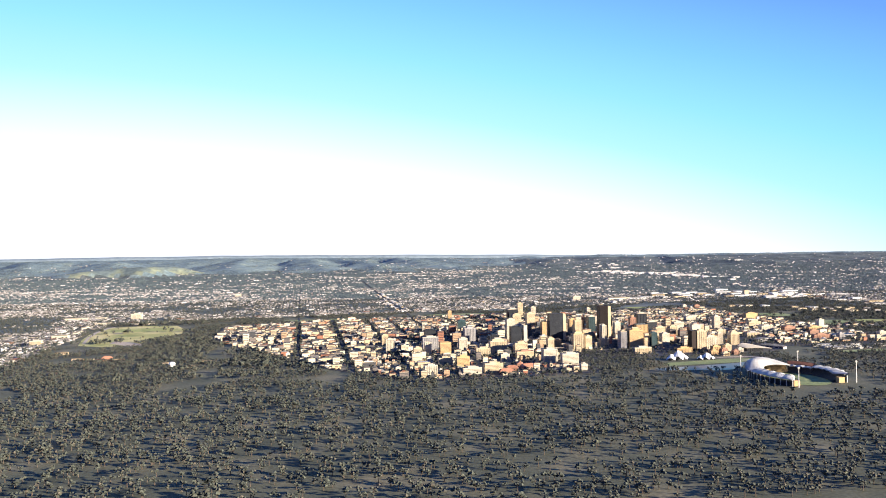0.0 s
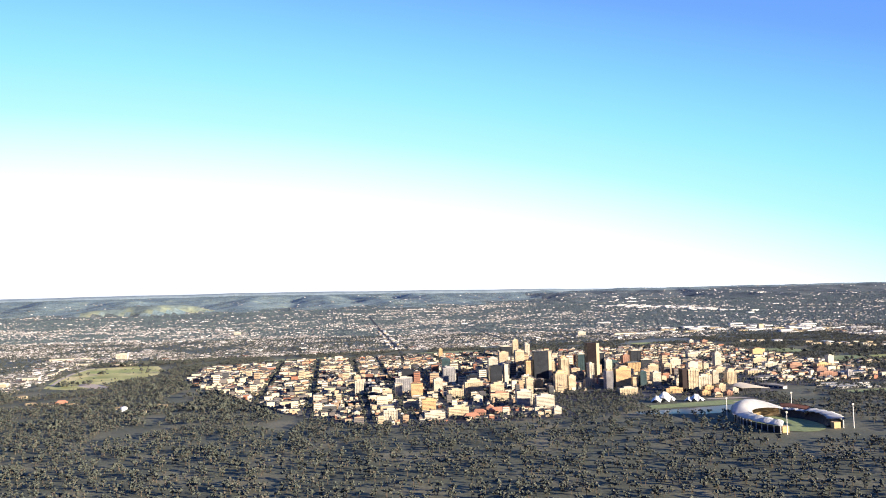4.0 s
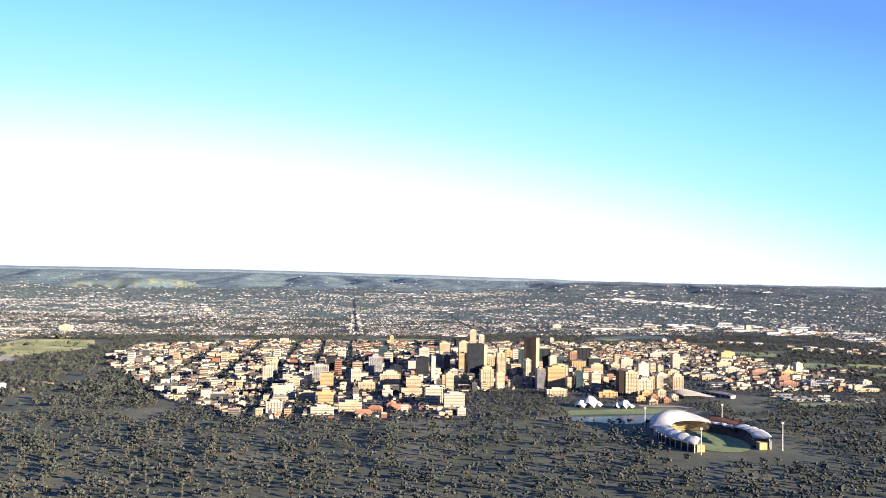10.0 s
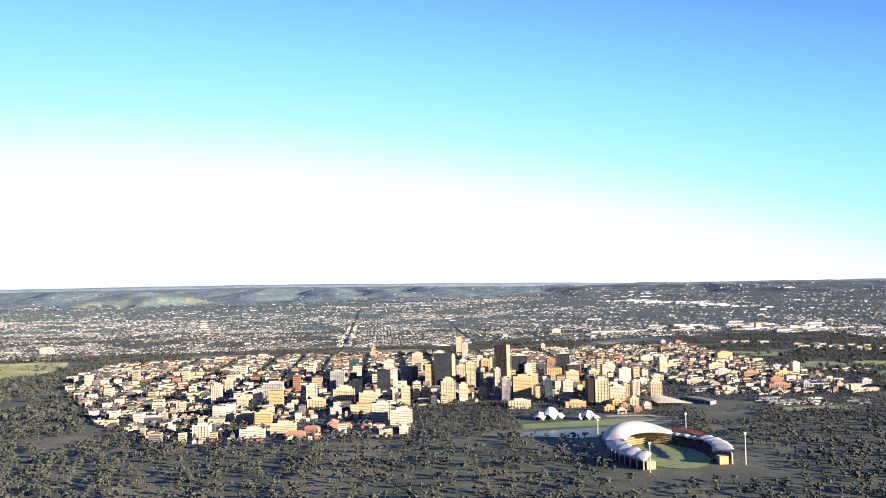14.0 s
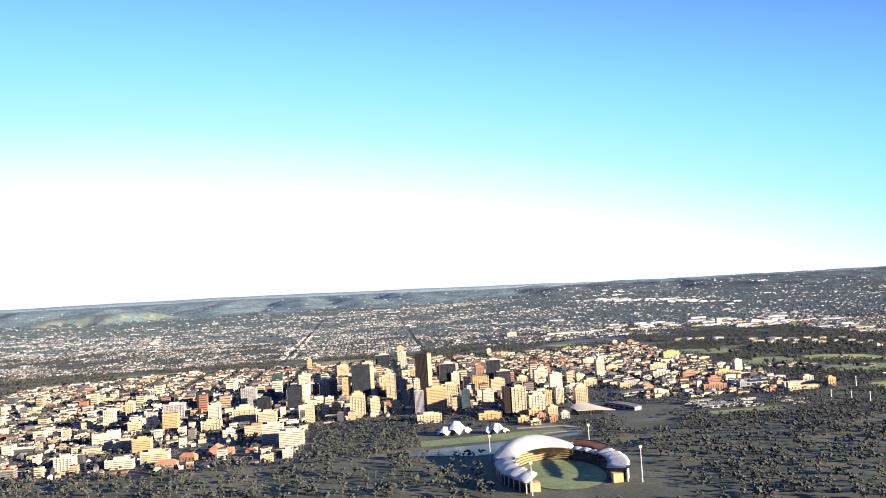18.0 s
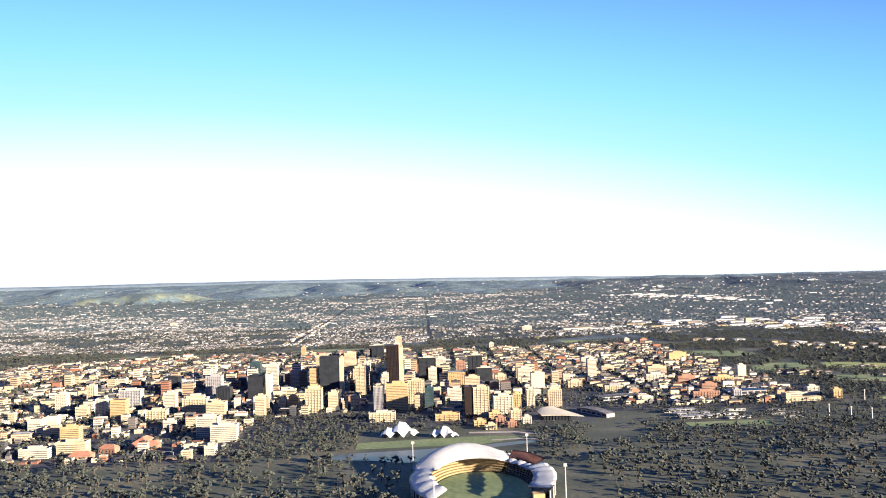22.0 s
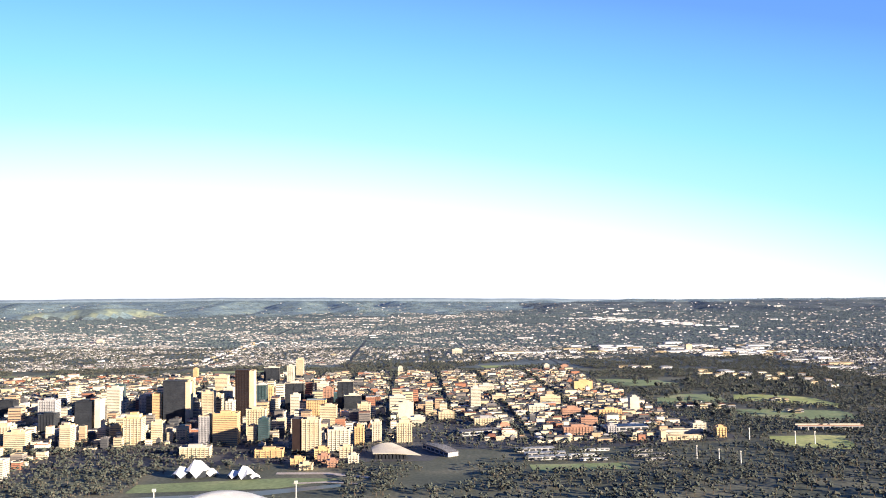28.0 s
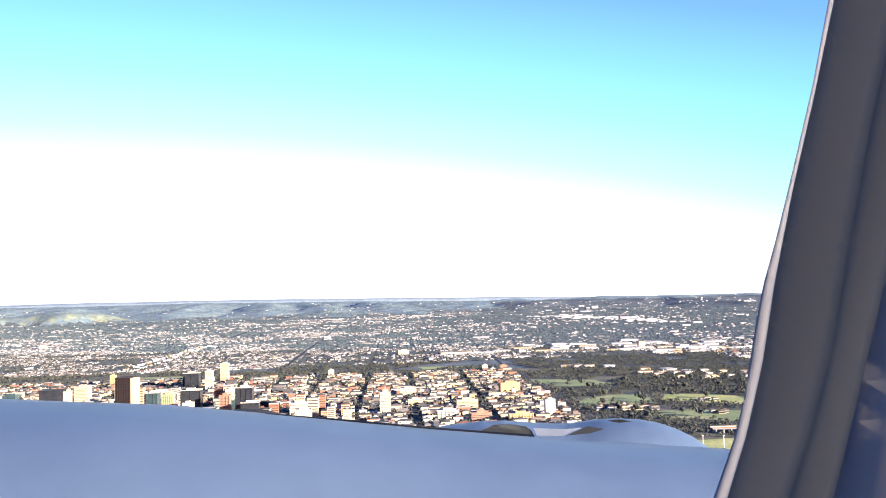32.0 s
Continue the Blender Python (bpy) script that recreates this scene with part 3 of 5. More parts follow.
# west and south
tower(675, 1193, 12, 11, 22, "white", crown="mast")
tower(821, 1328, 27, 13, 11.6, "tan", bands=False)
tower(833, 1145, 11, 10, 15.5, "white", bands=False)
tower(706, 1245, 18, 10, 7, "cream")
tower(735, 1145, 24, 12, 9, "white", piers=6)
tower(765, 1130, 22, 12, 8, "brick")
tower(800, 1115, 26, 11, 8, "tan", piers=8)
tower(760, 1220, 26, 12, 8, "cream")
tower(700, 1330, 22, 12, 9, "white")
tower(640, 1120, 18, 11, 8, "cream", piers=6)
tower(675, 1088, 24, 10, 6.5, "cream", piers=9, cap="grey")
tower(750, 1030, 30, 9, 6.5, "brick", piers=10)
tower(778, 1024, 9, 9, 8, "grey", piers=4)
tower(812, 990, 5, 5, 8.5, "cream", bands=False, crown="none")
tower(832, 996, 34, 6, 3.2, "cream", piers=9, crown="none")
tower(838, 1018, 40, 7, 4.0, "white", crown="none")
tower(866, 1006, 10, 9, 8.0, "tan", piers=4)
tower(770, 1075, 18, 10, 7, "brick")
tower(860, 1040, 14, 9, 6, "white", piers=4)
tower(848, 1580, 14, 10, 8, "brick")
tower(820, 1582, 10, 9, 9, "white")
tower(590, 1560, 9, 9, 11, "white", piers=3)
# beyond the city
tower(-356, 1770, 26, 14, 12, "white", piers=9)
tower(-194, 2405, 20, 11, 8, "white", piers=0)
tower(700, 1935, 24, 12, 8, "white")
tower(-420, 1330, 20, 12, 7, "cream", cap="white")

# ---- the rest of the city, block by block ----
rng = np.random.default_rng(7)


def block_kind(name, w, d, h, form):
    """One low building with its parts, to be copied over the city blocks."""
    ob = new(name)
    a, b = w / 2, d / 2
    boxed("wall", WALL, ob, (-a, a, -b, b, 0, h))
    if form == "hip":
        bm = bmesh.new()
        r = .25
        lo = [bm.verts.new(p) for p in ((-a - r, -b - r, h), (a + r, -b - r, h), (a + r, b + r, h), (-a - r, b + r, h))]
        k = min(a, b) * .95
        up = h + min(a, b) * .55
        r0, r1 = (bm.verts.new((-a + k, 0, up)), bm.verts.new((a - k, 0, up))) if a >= b else (bm.verts.new((0, -b + k, up)), bm.verts.new((0, b - k, up)))
        if a >= b:
            for f in ((lo[0], lo[1], r1, r0), (lo[1], lo[2], r1), (lo[2], lo[3], r0, r1), (lo[3], lo[0], r0)):
                bm.faces.new(f)
        else:
            for f in ((lo[0], lo[1], r0), (lo[1], lo[2], r1, r0), (lo[2], lo[3], r1), (lo[3], lo[0], r0, r1)):
                bm.faces.new(f)
        bm.faces.new(lo[::-1])
        part("roof", bm, FLATROOF, ob)
    else:
        boxed("roof", FLATROOF, ob, (-a + .25, a - .25, -b + .25, b - .25, h - .05, h + .12))
        boxed("parapet", WALL, ob, (-a - .1, a + .1, -b - .1, -b + .25, h, h + .5), (-a - .1, a + .1, b - .25, b + .1, h, h + .5),
              (-a - .1, -a + .25, -b + .25, b - .25, h, h + .5), (a - .25, a + .1, -b + .25, b - .25, h, h + .5))
        if form == "plant":
            boxed("roof_plant", FLATROOF, ob, (-a * .3, a * .35, -b * .4, b * .2, h + .12, h + 1.4), (a * .5, a * .7, b * .2, b * .5, h + .12, h + .9))
        if form == "saw":
            boxed("roof_light", STEEL, ob, *[(-a * .7, a * .7, -b + d * q, -b + d * q + d * .1, h + .12, h + .7) for q in (.2, .45, .7)])
    if h > 2.5:
        g = .06
        bm = bmesh.new()
        box(bm, -a + .7, a - .7, -b - g, -b + .05, 0, .45)
        box(bm, -a + .7, a - .7, b - .05, b + g, 0, .45)
        box(bm, -a - g, -a + .05, -b + .7, b - .7, 0, .45)
        box(bm, a - .05, a + g, -b + .7, b - .7, 0, .45)
        me = mesh_of("window_band", bm, GLASS)
        z = .7
        while z < h - 1.0 and z < 9:
            part("window_band", me, None, ob).location = (0, 0, z)
            z += STOREY * (1 if h < 9 else 1.4)
    words = {"hip": "tiled hip roof", "plant": "flat roof and plant room", "flat": "flat parapet roof", "saw": "long roof lights"}[form]
    return tagged(ob, "%s plastered city building with a %s" % ("small" if w * d < 90 else "broad", words), "building", "low city buildings")


KINDS, FORMS, many = [], [], []
NEAR_ROW = 1076
for w, d, h, form in ((8, 7, 3.2, "hip"), (10, 8, 3.8, "flat"), (12, 9, 4.4, "plant"), (9, 12, 3.6, "hip"), (16, 11, 4.8, "plant"), (22, 13, 4.5, "saw"), (14, 9, 6.5, "plant"),
                      (11, 10, 7.8, "flat"), (7, 9, 5.2, "flat"), (18, 10, 3.4, "hip"), (13, 12, 9.5, "plant"), (17, 12, 11.5, "plant"), (12, 12, 14.0, "plant"), (6.5, 6.5, 2.9, "hip"), (25, 14, 6.0, "flat")):
    KINDS.append((w, d, h, block_kind("city_building", w, d, h, form)))
    FORMS.append(form)
used = set()


def in_city(u, v):
    if not (-150 < u < 858 and v < 1590 - max(0, 100 - u) * 0.35):
        return False
    if v < 1320 and u < 27 - (v - 954) * 0.496:
        return False
    if u < 120:
        return v > 954 - max(0, u - 27) * 1.2
    if u < 338:
        return v > 842
    if u < 625:
        return v > 1000
    return v > (1000 if u < 700 else 985)


def open_ground(u, v):
    """Squares and lawns inside the city that stay free."""
    return (413 < u < 434 and v > 990) or (205 < u < 219 and v > 1040) or (605 < u < 670 and 1010 < v < 1085) or (215 < u < 262 and 855 < v < 930) or (600 < u < 640 and 1090 < v < 1150) or (204 < u < 236 and 1185 < v < 1330) or (395 < u < 440 and 1330 < v < 1380)


def city_fill():
    us = [-150] + STREETS_U
    vs = [842, 920] + STREETS_V
    for iu in range(len(us) - 1):
        for iv in range(len(vs) - 1):
            u0, u1, v0, v1 = us[iu] + 3.5 + rng.uniform(0, 3), us[iu + 1] - 3.5, vs[iv] + 3.5, vs[iv + 1] - 3.5
            v = v0
            while v < v1 - 6:
                u = u0
                deep = (13 if rng.random() < .5 else 11) * (.56 if v > NEAR_ROW or u0 < 60 or u0 > 690 else .72)
                while u < u1 - 5:
                    core = math.exp(-((u - 430) / 190) ** 2 - ((v - 1130) / 150) ** 2)
                    p = rng.random()
                    if p < core * .75:
                        k = rng.choice([4, 6, 7, 10, 11, 12])
                    elif p > .93:
                        k = rng.choice([5, 14, 10, 4])
                    else:
                        k = rng.choice([0, 1, 2, 3, 8, 9, 13, 6, 0, 1])
                    if u > 640 or v > 1330:
                        k = {6: 9, 7: 2, 10: 4, 11: 5, 12: 14}.get(int(k), int(k))
                    w, d, h, ob = KINDS[k]
                    far_off = v > NEAR_ROW or u < 60 or u > 700
                    small = (.52 if k not in (10, 11, 12) else .72) if far_off else .68
                    w, d, h = w * (small * 1.3 if far_off and k < 10 else small), d * small, h * small ** .7
                    cu, cv = u + w / 2, v + d / 2
                    u += w + rng.uniform(.5, 2.8)
                    if not in_city(cu, cv) or open_ground(cu, cv) or cu + w / 2 > u1 + 3 or rng.random() < (.30 if k not in (4, 6, 7, 10, 11, 12) else .12):
                        continue
                    if any(abs(cu - a) < c + w * .4 and abs(cv - b) < c + d * .35 for a, b, c in placed):
                        continue
                    m = at(cu, cv + rng.uniform(-.8, .8), 0.2, rng.choice([0, 180]) + rng.uniform(-2, 2)) @ Matrix.Diagonal((rng.uniform(.85, 1.12), rng.uniform(.85, 1.1), rng.uniform(.75, 1.6), 1)) @ Matrix.Diagonal((1, 1, 1, 1) if far_off else (small, small, small ** .7, 1))
                    if far_off:
                        many.append((m, w, d, h * 1.3, FORMS[k]))
                    elif k in used:
                        copy_thing(ob, m)
                    else:
                        used.add(k)
                        ob.matrix_basis = m
                v += deep + (rng.uniform(1.0, 5.0) if v > NEAR_ROW else rng.uniform(1.0, 4.5))


city_fill()
for i, (w, d, h, ob) in enumerate(KINDS):
    if i not in used:
        ob.matrix_basis = at(632 + 17 * (i % 4), 1100 + 17 * (i // 4), 0.2)


def city_many():
    """The far blocks of the city: walls, roofs and window bands joined."""
    wv, wf, rv, rf, gv, gf = [], [], [], [], [], []

    def add(vs, fs, m, x0, x1, y0, y1, z0, z1, lid=True):
        k = len(vs)
        for z in (z0, z1):
            for x, y in ((x0, y0), (x1, y0), (x1, y1), (x0, y1)):
                vs.append((m @ Vector((x, y, z)))[:])
        for i in range(4):
            j = (i + 1) % 4
            fs.append((k + i, k + j, k + 4 + j, k + 4 + i))
        if lid:
            fs.append((k + 4, k + 5, k + 6, k + 7))
    for m, w, d, h, form in many:
        a, b = w / 2, d / 2
        add(wv, wf, m, -a, a, -b, b, 0, h)
        if form == "hip":
            k = len(rv)
            r, up = .25, h + min(a, b) * .34
            pts = [(-a - r, -b - r, h), (a + r, -b - r, h), (a + r, b + r, h), (-a - r, b + r, h)]
            pts += [(-a + b * .9, 0, up), (a - b * .9, 0, up)] if a >= b else [(0, -b + a * .9, up), (0, b - a * .9, up)]
            rv += [(m @ Vector(p))[:] for p in pts]
            if a >= b:
                rf += [(k, k + 1, k + 5, k + 4), (k + 1, k + 2, k + 5), (k + 2, k + 3, k + 4, k + 5), (k + 3, k, k + 4)]
            else:
                rf += [(k, k + 1, k + 4), (k + 1, k + 2, k + 5, k + 4), (k + 2, k + 3, k + 5), (k + 3, k, k + 4, k + 5)]
        else:
            add(rv, rf, m, -a - .1, a + .1, -b - .1, b + .1, h - .1, h + .35)
            add(rv, rf, m, -a * .35, a * .3, -b * .4, b * .25, h + .35, h + 1.3)
        z = .7
        while h > 5.6 and z < h - 1.0:
            add(gv, gf, m, -a + .5, a - .5, -b - .06, b + .06, z, z + .6, False)
            add(gv, gf, m, -a - .06, a + .06, -b + .5, b - .5, z, z + .6, False)
            z += STOREY * 1.2
    soup("city_block_walls", np.array(wv), wf, WALL_MANY, "cream, brick and grey walls of low city buildings", "buildings")
    soup("city_block_roofs", np.array(rv), rf, ROOF_MANY, "mixed flat and tiled roofs of low city buildings", "buildings")
    soup("city_block_windows", np.array(gv), gf, GLASS, "dark window bands of low city buildings", "buildings")


city_many()

# ---- landmarks by the river ----
def shell_roof(name, mat_, parent, a0, a1, r0, r1, z0, z1, rise, scallop=0, n=28, sq=(1.0, 1.0), bow=(.25, .6)):
    """A thick curved roof that follows part of an oval, arched from its inner to its outer edge."""
    bm = bmesh.new()
    rows = []
    for i in range(n + 1):
        q = i / n
        a = radians(a0 + (a1 - a0) * q)
        lift = rise * math.sin(math.pi * q)
        wave = abs(math.sin(math.pi * q * scallop)) if scallop else 0
        row = []
        for j in range(7):
            k = j / 6
            r = r0 + (r1 - r0) * k
            z = z0 + (z1 - z0) * k + (lift + 1.1 * wave) * math.sin(math.pi * (bow[0] + bow[1] * k))
            row.append(bm.verts.new((r * math.sin(a) * sq[0], r * math.cos(a) * sq[1], z)))
        rows.append(row)
    for i in range(n):
        for j in range(6):
            bm.faces.new((rows[i][j], rows[i + 1][j], rows[i + 1][j + 1], rows[i][j + 1]))
    bmesh.ops.solidify(bm, geom=bm.faces[:], thickness=0.35)
    for f in bm.faces:
        f.smooth = True
    return part(name, bm, mat_, parent)


def raked_seats(parent, a0, a1, r0, r1, z1, sq, mat_=None, n=24):
    bm = bmesh.new()
    rows = []
    for i in range(n + 1):
        a = radians(a0 + (a1 - a0) * i / n)
        row = []
        for j in range(9):
            r = r0 + (r1 - r0) * j / 8
            for z in (z1 * j / 9, z1 * (j + 1) / 9):
                row.append(bm.verts.new((r * math.sin(a) * sq[0], r * math.cos(a) * sq[1], .3 + z)))
        row.append(bm.verts.new((r1 * math.sin(a) * sq[0], r1 * math.cos(a) * sq[1], 0)))
        rows.append(row)
    for i in range(n):
        for j in range(len(rows[0]) - 1):
            bm.faces.new((rows[i][j], rows[i + 1][j], rows[i + 1][j + 1], rows[i][j + 1]))
    return part("seating", bm, mat_ or SEATS, parent, "tiers of seats, ochre or coloured dark for shade")


def stadium(u, v):
    ob = new("stadium")
    ob.matrix_basis = at(u, v, 0.3)
    tagged(ob, "oval sports stadium with white curved stand roofs", "stadium")
    sq = (0.80, 1.12)
    bm = bmesh.new()
    bm.faces.new([bm.verts.new((36 * math.sin(i * math.pi / 24) * sq[0], 36 * math.cos(i * math.pi / 24) * sq[1], .15)) for i in range(48)][::-1])
    part("playing_field", bm, GREEN, ob, "mown green oval")
    # east side low scalloped roof, south-east high shell, west low roofs
    # PANEL seats below the low roofs: their shade is put into the colour
    raked_seats(ob, -132, -66, 38, 50, 4.2, sq, PANEL)
    shell_roof("stand_roof", SHELL, ob, -134, -60, 37, 54, 8.6, 6.2, 1.4, scallop=5, sq=sq)
    raked_seats(ob, -64, 30, 37, 54, 9, sq)
    shell_roof("great_roof", SHELL, ob, -70, 35, 35, 57, 8.6, 7.0, 8.6, sq=sq, bow=(.02, .74))
    raked_seats(ob, 33, 66, 38, 52, 6, sq, PANEL)
    shell_roof("stand_roof", RED_ROOF, ob, 33, 66, 46, 57, 7.8, 10.6, .8, sq=sq)
    shell_roof("stand_roof", SHELL, ob, 33, 68, 38, 45.5, 6.4, 7.6, .6, scallop=3, sq=sq)
    raked_seats(ob, 68, 124, 37, 50, 5.5, sq, PANEL)
    shell_roof("stand_roof", SHELL, ob, 66, 126, 37, 54, 7.6, 9.0, 1.4, scallop=5, sq=sq)
    # outer walls, piers between the bays and the plain end walls of the low stands
    for a0, a1, h in ((-132, -64, 6.0), (35, 124, 7.0)):
        bm = bmesh.new()
        ring = [(51.5 * math.sin(radians(a0 + (a1 - a0) * i / 20)) * sq[0], 51.5 * math.cos(radians(a0 + (a1 - a0) * i / 20)) * sq[1]) for i in range(21)]
        low, top = [bm.verts.new((x, y, 0)) for x, y in ring], [bm.verts.new((x, y, h)) for x, y in ring]
        for i in range(20):
            bm.faces.new((low[i], low[i + 1], top[i + 1], top[i]))
        bmesh.ops.solidify(bm, geom=bm.faces[:], thickness=.4)
        part("outer_wall", bm, PANEL, ob, "dark outer wall below the stand roofs")
        for i in range(0, 21, 2):
            x, y = ring[i][0] * 1.02, ring[i][1] * 1.02
            boxed("pier", STEEL, ob, (x - .3, x + .3, y - .3, y + .3, 0, h + .3))
    for a in (-135, 127):
        x, y = 45 * math.sin(radians(a)) * sq[0], 45 * math.cos(radians(a)) * sq[1]
        boxed("end_wall", TAN, ob, (x - 3.2, x + 3.2, y - 2.6, y + 2.6, 0, 5.6))
    return ob


stadium(510, 740)


def light_mast(u, v, h=25):
    ob = new("floodlight_mast")
    ob.matrix_basis = at(u, v, 0.2)
    tagged(ob, "tall pale steel floodlight mast in the parkland", "floodlight", "floodlight masts")
    boxed("pole", STEEL, ob, (-.32, .32, -.32, .32, 0, h, .6))
    s = .35 if h < 12 else .62
    boxed("lamp_frame", STEEL, ob, (-1.6 * s, 1.6 * s, -.25, .25, h, h + 2.6 * s))
    for i in range(3):
        boxed("lamp_bar", WHITE, ob, (-1.5 * s, 1.5 * s, -.4, -.26, h + s * (.25 + .8 * i), h + s * (.75 + .8 * i)))


for u, v, h in ((469, 778, 20), (481, 694, 19), (543, 785, 21), (553, 704, 21)):
    light_mast(u, v, h)
for u, v in ((815, 922), (826, 908), (838, 899), (913, 970), (928, 968), (884, 989)):
    light_mast(u, v, 9)


def tent_hall(u, v, s, turn):
    """A hall of folded white shells: high ridges between low corners."""
    ob = new("theatre_hall")
    ob.matrix_basis = at(u, v, 0.2, turn)
    tagged(ob, "white faceted shell roof of a riverside theatre", "theatre", "riverside theatres")
    for x, w, h in ((-4.5, 6.0, 5.5), (3, 8.0, 8.5), (9.5, 4.5, 4.0)):
        bm = bmesh.new()
        ring = []
        for i in range(12):
            a = i * math.pi / 6
            k = (1.0, .80, .80)[i % 3]
            z = (.4, h * .42, h * .42)[i % 3]
            ring.append(bm.verts.new((s * (x + w * k * math.cos(a)), s * w * k * .8 * math.sin(a), s * z)))
        tip = [bm.verts.new((s * (x - w * .2), 0, s * h)), bm.verts.new((s * (x + w * .25), 0, s * h * .92))]
        for i in range(12):
            c = math.cos((i + .5) * math.pi / 6)
            bm.faces.new((ring[i], ring[(i + 1) % 12], tip[1] if c > 0 else tip[0]))
        bm.faces.new((ring[3], tip[1], tip[0]))
        bm.faces.new((ring[9], tip[0], tip[1]))
        part("shell", bm, SHELL, ob)
        boxed("base_wall", GLASS, ob, (s * (x - w * .55), s * (x + w * .55), -s * w * .4, s * w * .4, 0, s * h * .38))


tent_hall(455, 900, 1.35, 8)
tent_hall(490, 893, 1.0, -10)


def long_roof(name, u, v, w, d, h, bulge, mat_, turn, label, category):
    """A wide hall under a curved sheet roof."""
    ob = new(name)
    ob.matrix_basis = at(u, v, ground_at(u, v) + (.2 if v < 2600 else -.8), turn)
    tagged(ob, label, category, "pale roofed halls")
    boxed("wall", mat_ if mat_ in (WHITE, CREAM, SHED) else GREY, ob, (-w / 2, w / 2, -d / 2, d / 2, 0, h))
    bm = bmesh.new()
    rows = []
    for i in range(13):
        q = i / 12
        z = h + .1 + bulge * math.sin(math.pi * q) ** .8
        rows.append([bm.verts.new((-w / 2 - .5 + (w + 1) * q, y, z)) for y in (-d / 2 - .6, d / 2 + .6)])
    for i in range(12):
        bm.faces.new((rows[i][0], rows[i + 1][0], rows[i + 1][1], rows[i][1]))
    bmesh.ops.solidify(bm, geom=bm.faces[:], thickness=0.4)
    part("roof", bm, mat_, ob)
    for i in range(6 if v < 1250 else 0):
        x = -w / 2 + w * (i + .5) / 6
        boxed("window", GLASS, ob, (x - w / 16, x + w / 16, -d / 2 - .08, -d / 2 + .02, h * .25, h * .8))


def swept_hall(u, v):
    """A glazed hall under one white roof that sweeps down from a high back corner to a low point."""
    ob = new("convention_hall")
    ob.matrix_basis = at(u, v, 0.2)
    tagged(ob, "dark glazed convention hall under a sweeping white roof", "exhibition hall", "pale roofed halls")
    a, b, c, d = Vector((-13, 9, 5.6)), Vector((3, 15, 7.6)), Vector((25, -12, 3.2)), Vector((-11, -10, 4.6))

    def spot(p, q):
        s_ = (a.lerp(d, q)).lerp(b.lerp(c, q), p)
        s_.z += 1.3 * math.sin(math.pi * p) * (1 - q * .6)
        return s_
    bm = bmesh.new()
    g = [[bm.verts.new(spot(i / 12, j / 10)) for j in range(11)] for i in range(13)]
    for i in range(12):
        for j in range(10):
            bm.faces.new((g[i][j], g[i][j + 1], g[i + 1][j + 1], g[i + 1][j]))
    bmesh.ops.recalc_face_normals(bm, faces=bm.faces[:])
    bmesh.ops.solidify(bm, geom=bm.faces[:], thickness=0.5)
    part("roof", bm, WHITE, ob, "white sweeping sheet roof")
    for i in range(9):
        e = [spot(i / 12 + .02, .02), spot(i / 12 + .02, .98), spot((i + 1) / 12 - .005, .98), spot((i + 1) / 12 - .005, .02)]
        bm = bmesh.new()
        lo = [bm.verts.new((p.x * .9, p.y * .9, 0)) for p in e]
        hi = [bm.verts.new((p.x * .9, p.y * .9, p.z - .55)) for p in e]
        for k in range(4):
            bm.faces.new((lo[k], lo[(k + 1) % 4], hi[(k + 1) % 4], hi[k]))
        bm.faces.new(hi)
        bm.faces.new(lo[::-1])
        bmesh.ops.recalc_face_normals(bm, faces=bm.faces[:])
        part("glazed_bay", bm, DARK, ob)


swept_hall(588, 953)
sheet("promenade", PALE, [(512, 907), (548, 904), (578, 889), (576, 884), (546, 898), (512, 901)], 0.36, "pale paved promenade above the river bank", "path")
sheet("promenade", PALE, [(528, 876), (552, 878), (574, 870), (573, 867), (551, 874), (528, 872)], 0.36, "pale paved promenade above the river bank", "path")
for u, v, w, d, h, look_ in ((538, 953, 13, 9, 7.0, "tan"), (541, 938, 10, 8, 5.0, "brick"), (556, 955, 11, 9, 8.0, "cream"), (523, 931, 12, 8, 4.5, "tan"), (531, 916, 11, 7, 3.6, "cream"), (549, 923, 9, 7, 4.2, "brick"), (563, 936, 9, 8, 5.2, "white")):
    tower(u, v, w, d, h, look_, piers=4)


def viaduct(u, v, w, turn):
    ob = new("road_bridge")
    ob.matrix_basis = at(u, v, 0.2, turn)
    tagged(ob, "long pale road bridge with a red-brown parapet", "bridge")
    boxed("deck", GREY, ob, (-w / 2, w / 2, -3, 3, 3.2, 4.0))
    boxed("parapet", BRICK, ob, (-w / 2, w / 2, -3.2, -2.9, 4.0, 4.9))
    boxed("parapet", WHITE, ob, (-w / 2, w / 2, 2.9, 3.2, 4.0, 4.9))
    for i in range(9):
        x = -w / 2 + w * (i + .5) / 9
        boxed("bridge_pier", GREY, ob, (x - .5, x + .5, -2.4, 2.4, 0, 3.2))


for i in range(9):
    u, v = 700 + 45 * (i % 3) + rng.uniform(-12, 12), 930 + 17 * (i // 3) + rng.uniform(-2, 2) - 5 * (i % 3)
    long_roof("train_carriage" if i % 3 else "railway_shed", u, v, rng.uniform(16, 34), 1.5 if i % 3 else 5, 1.5 if i % 3 else 2.4, .25, (STEEL, SHED, GREY)[i % 3], 4 + rng.uniform(-2, 2), "pale steel carriages standing in the railway yard" if i % 3 else "long grey platform roof in the railway yard", "train" if i % 3 else "railway shed")
viaduct(972, 1027, 56, -6)
long_roof("convention_hall", 628, 966, 40, 9, 3.2, 1.6, GREY, -62, "grey faceted convention hall beside the railway", "exhibition hall")
long_roof("railway_shed", 668, 1040, 40, 10, 3.5, 1.0, GREY, 14, "long grey railway shed roof", "railway shed")
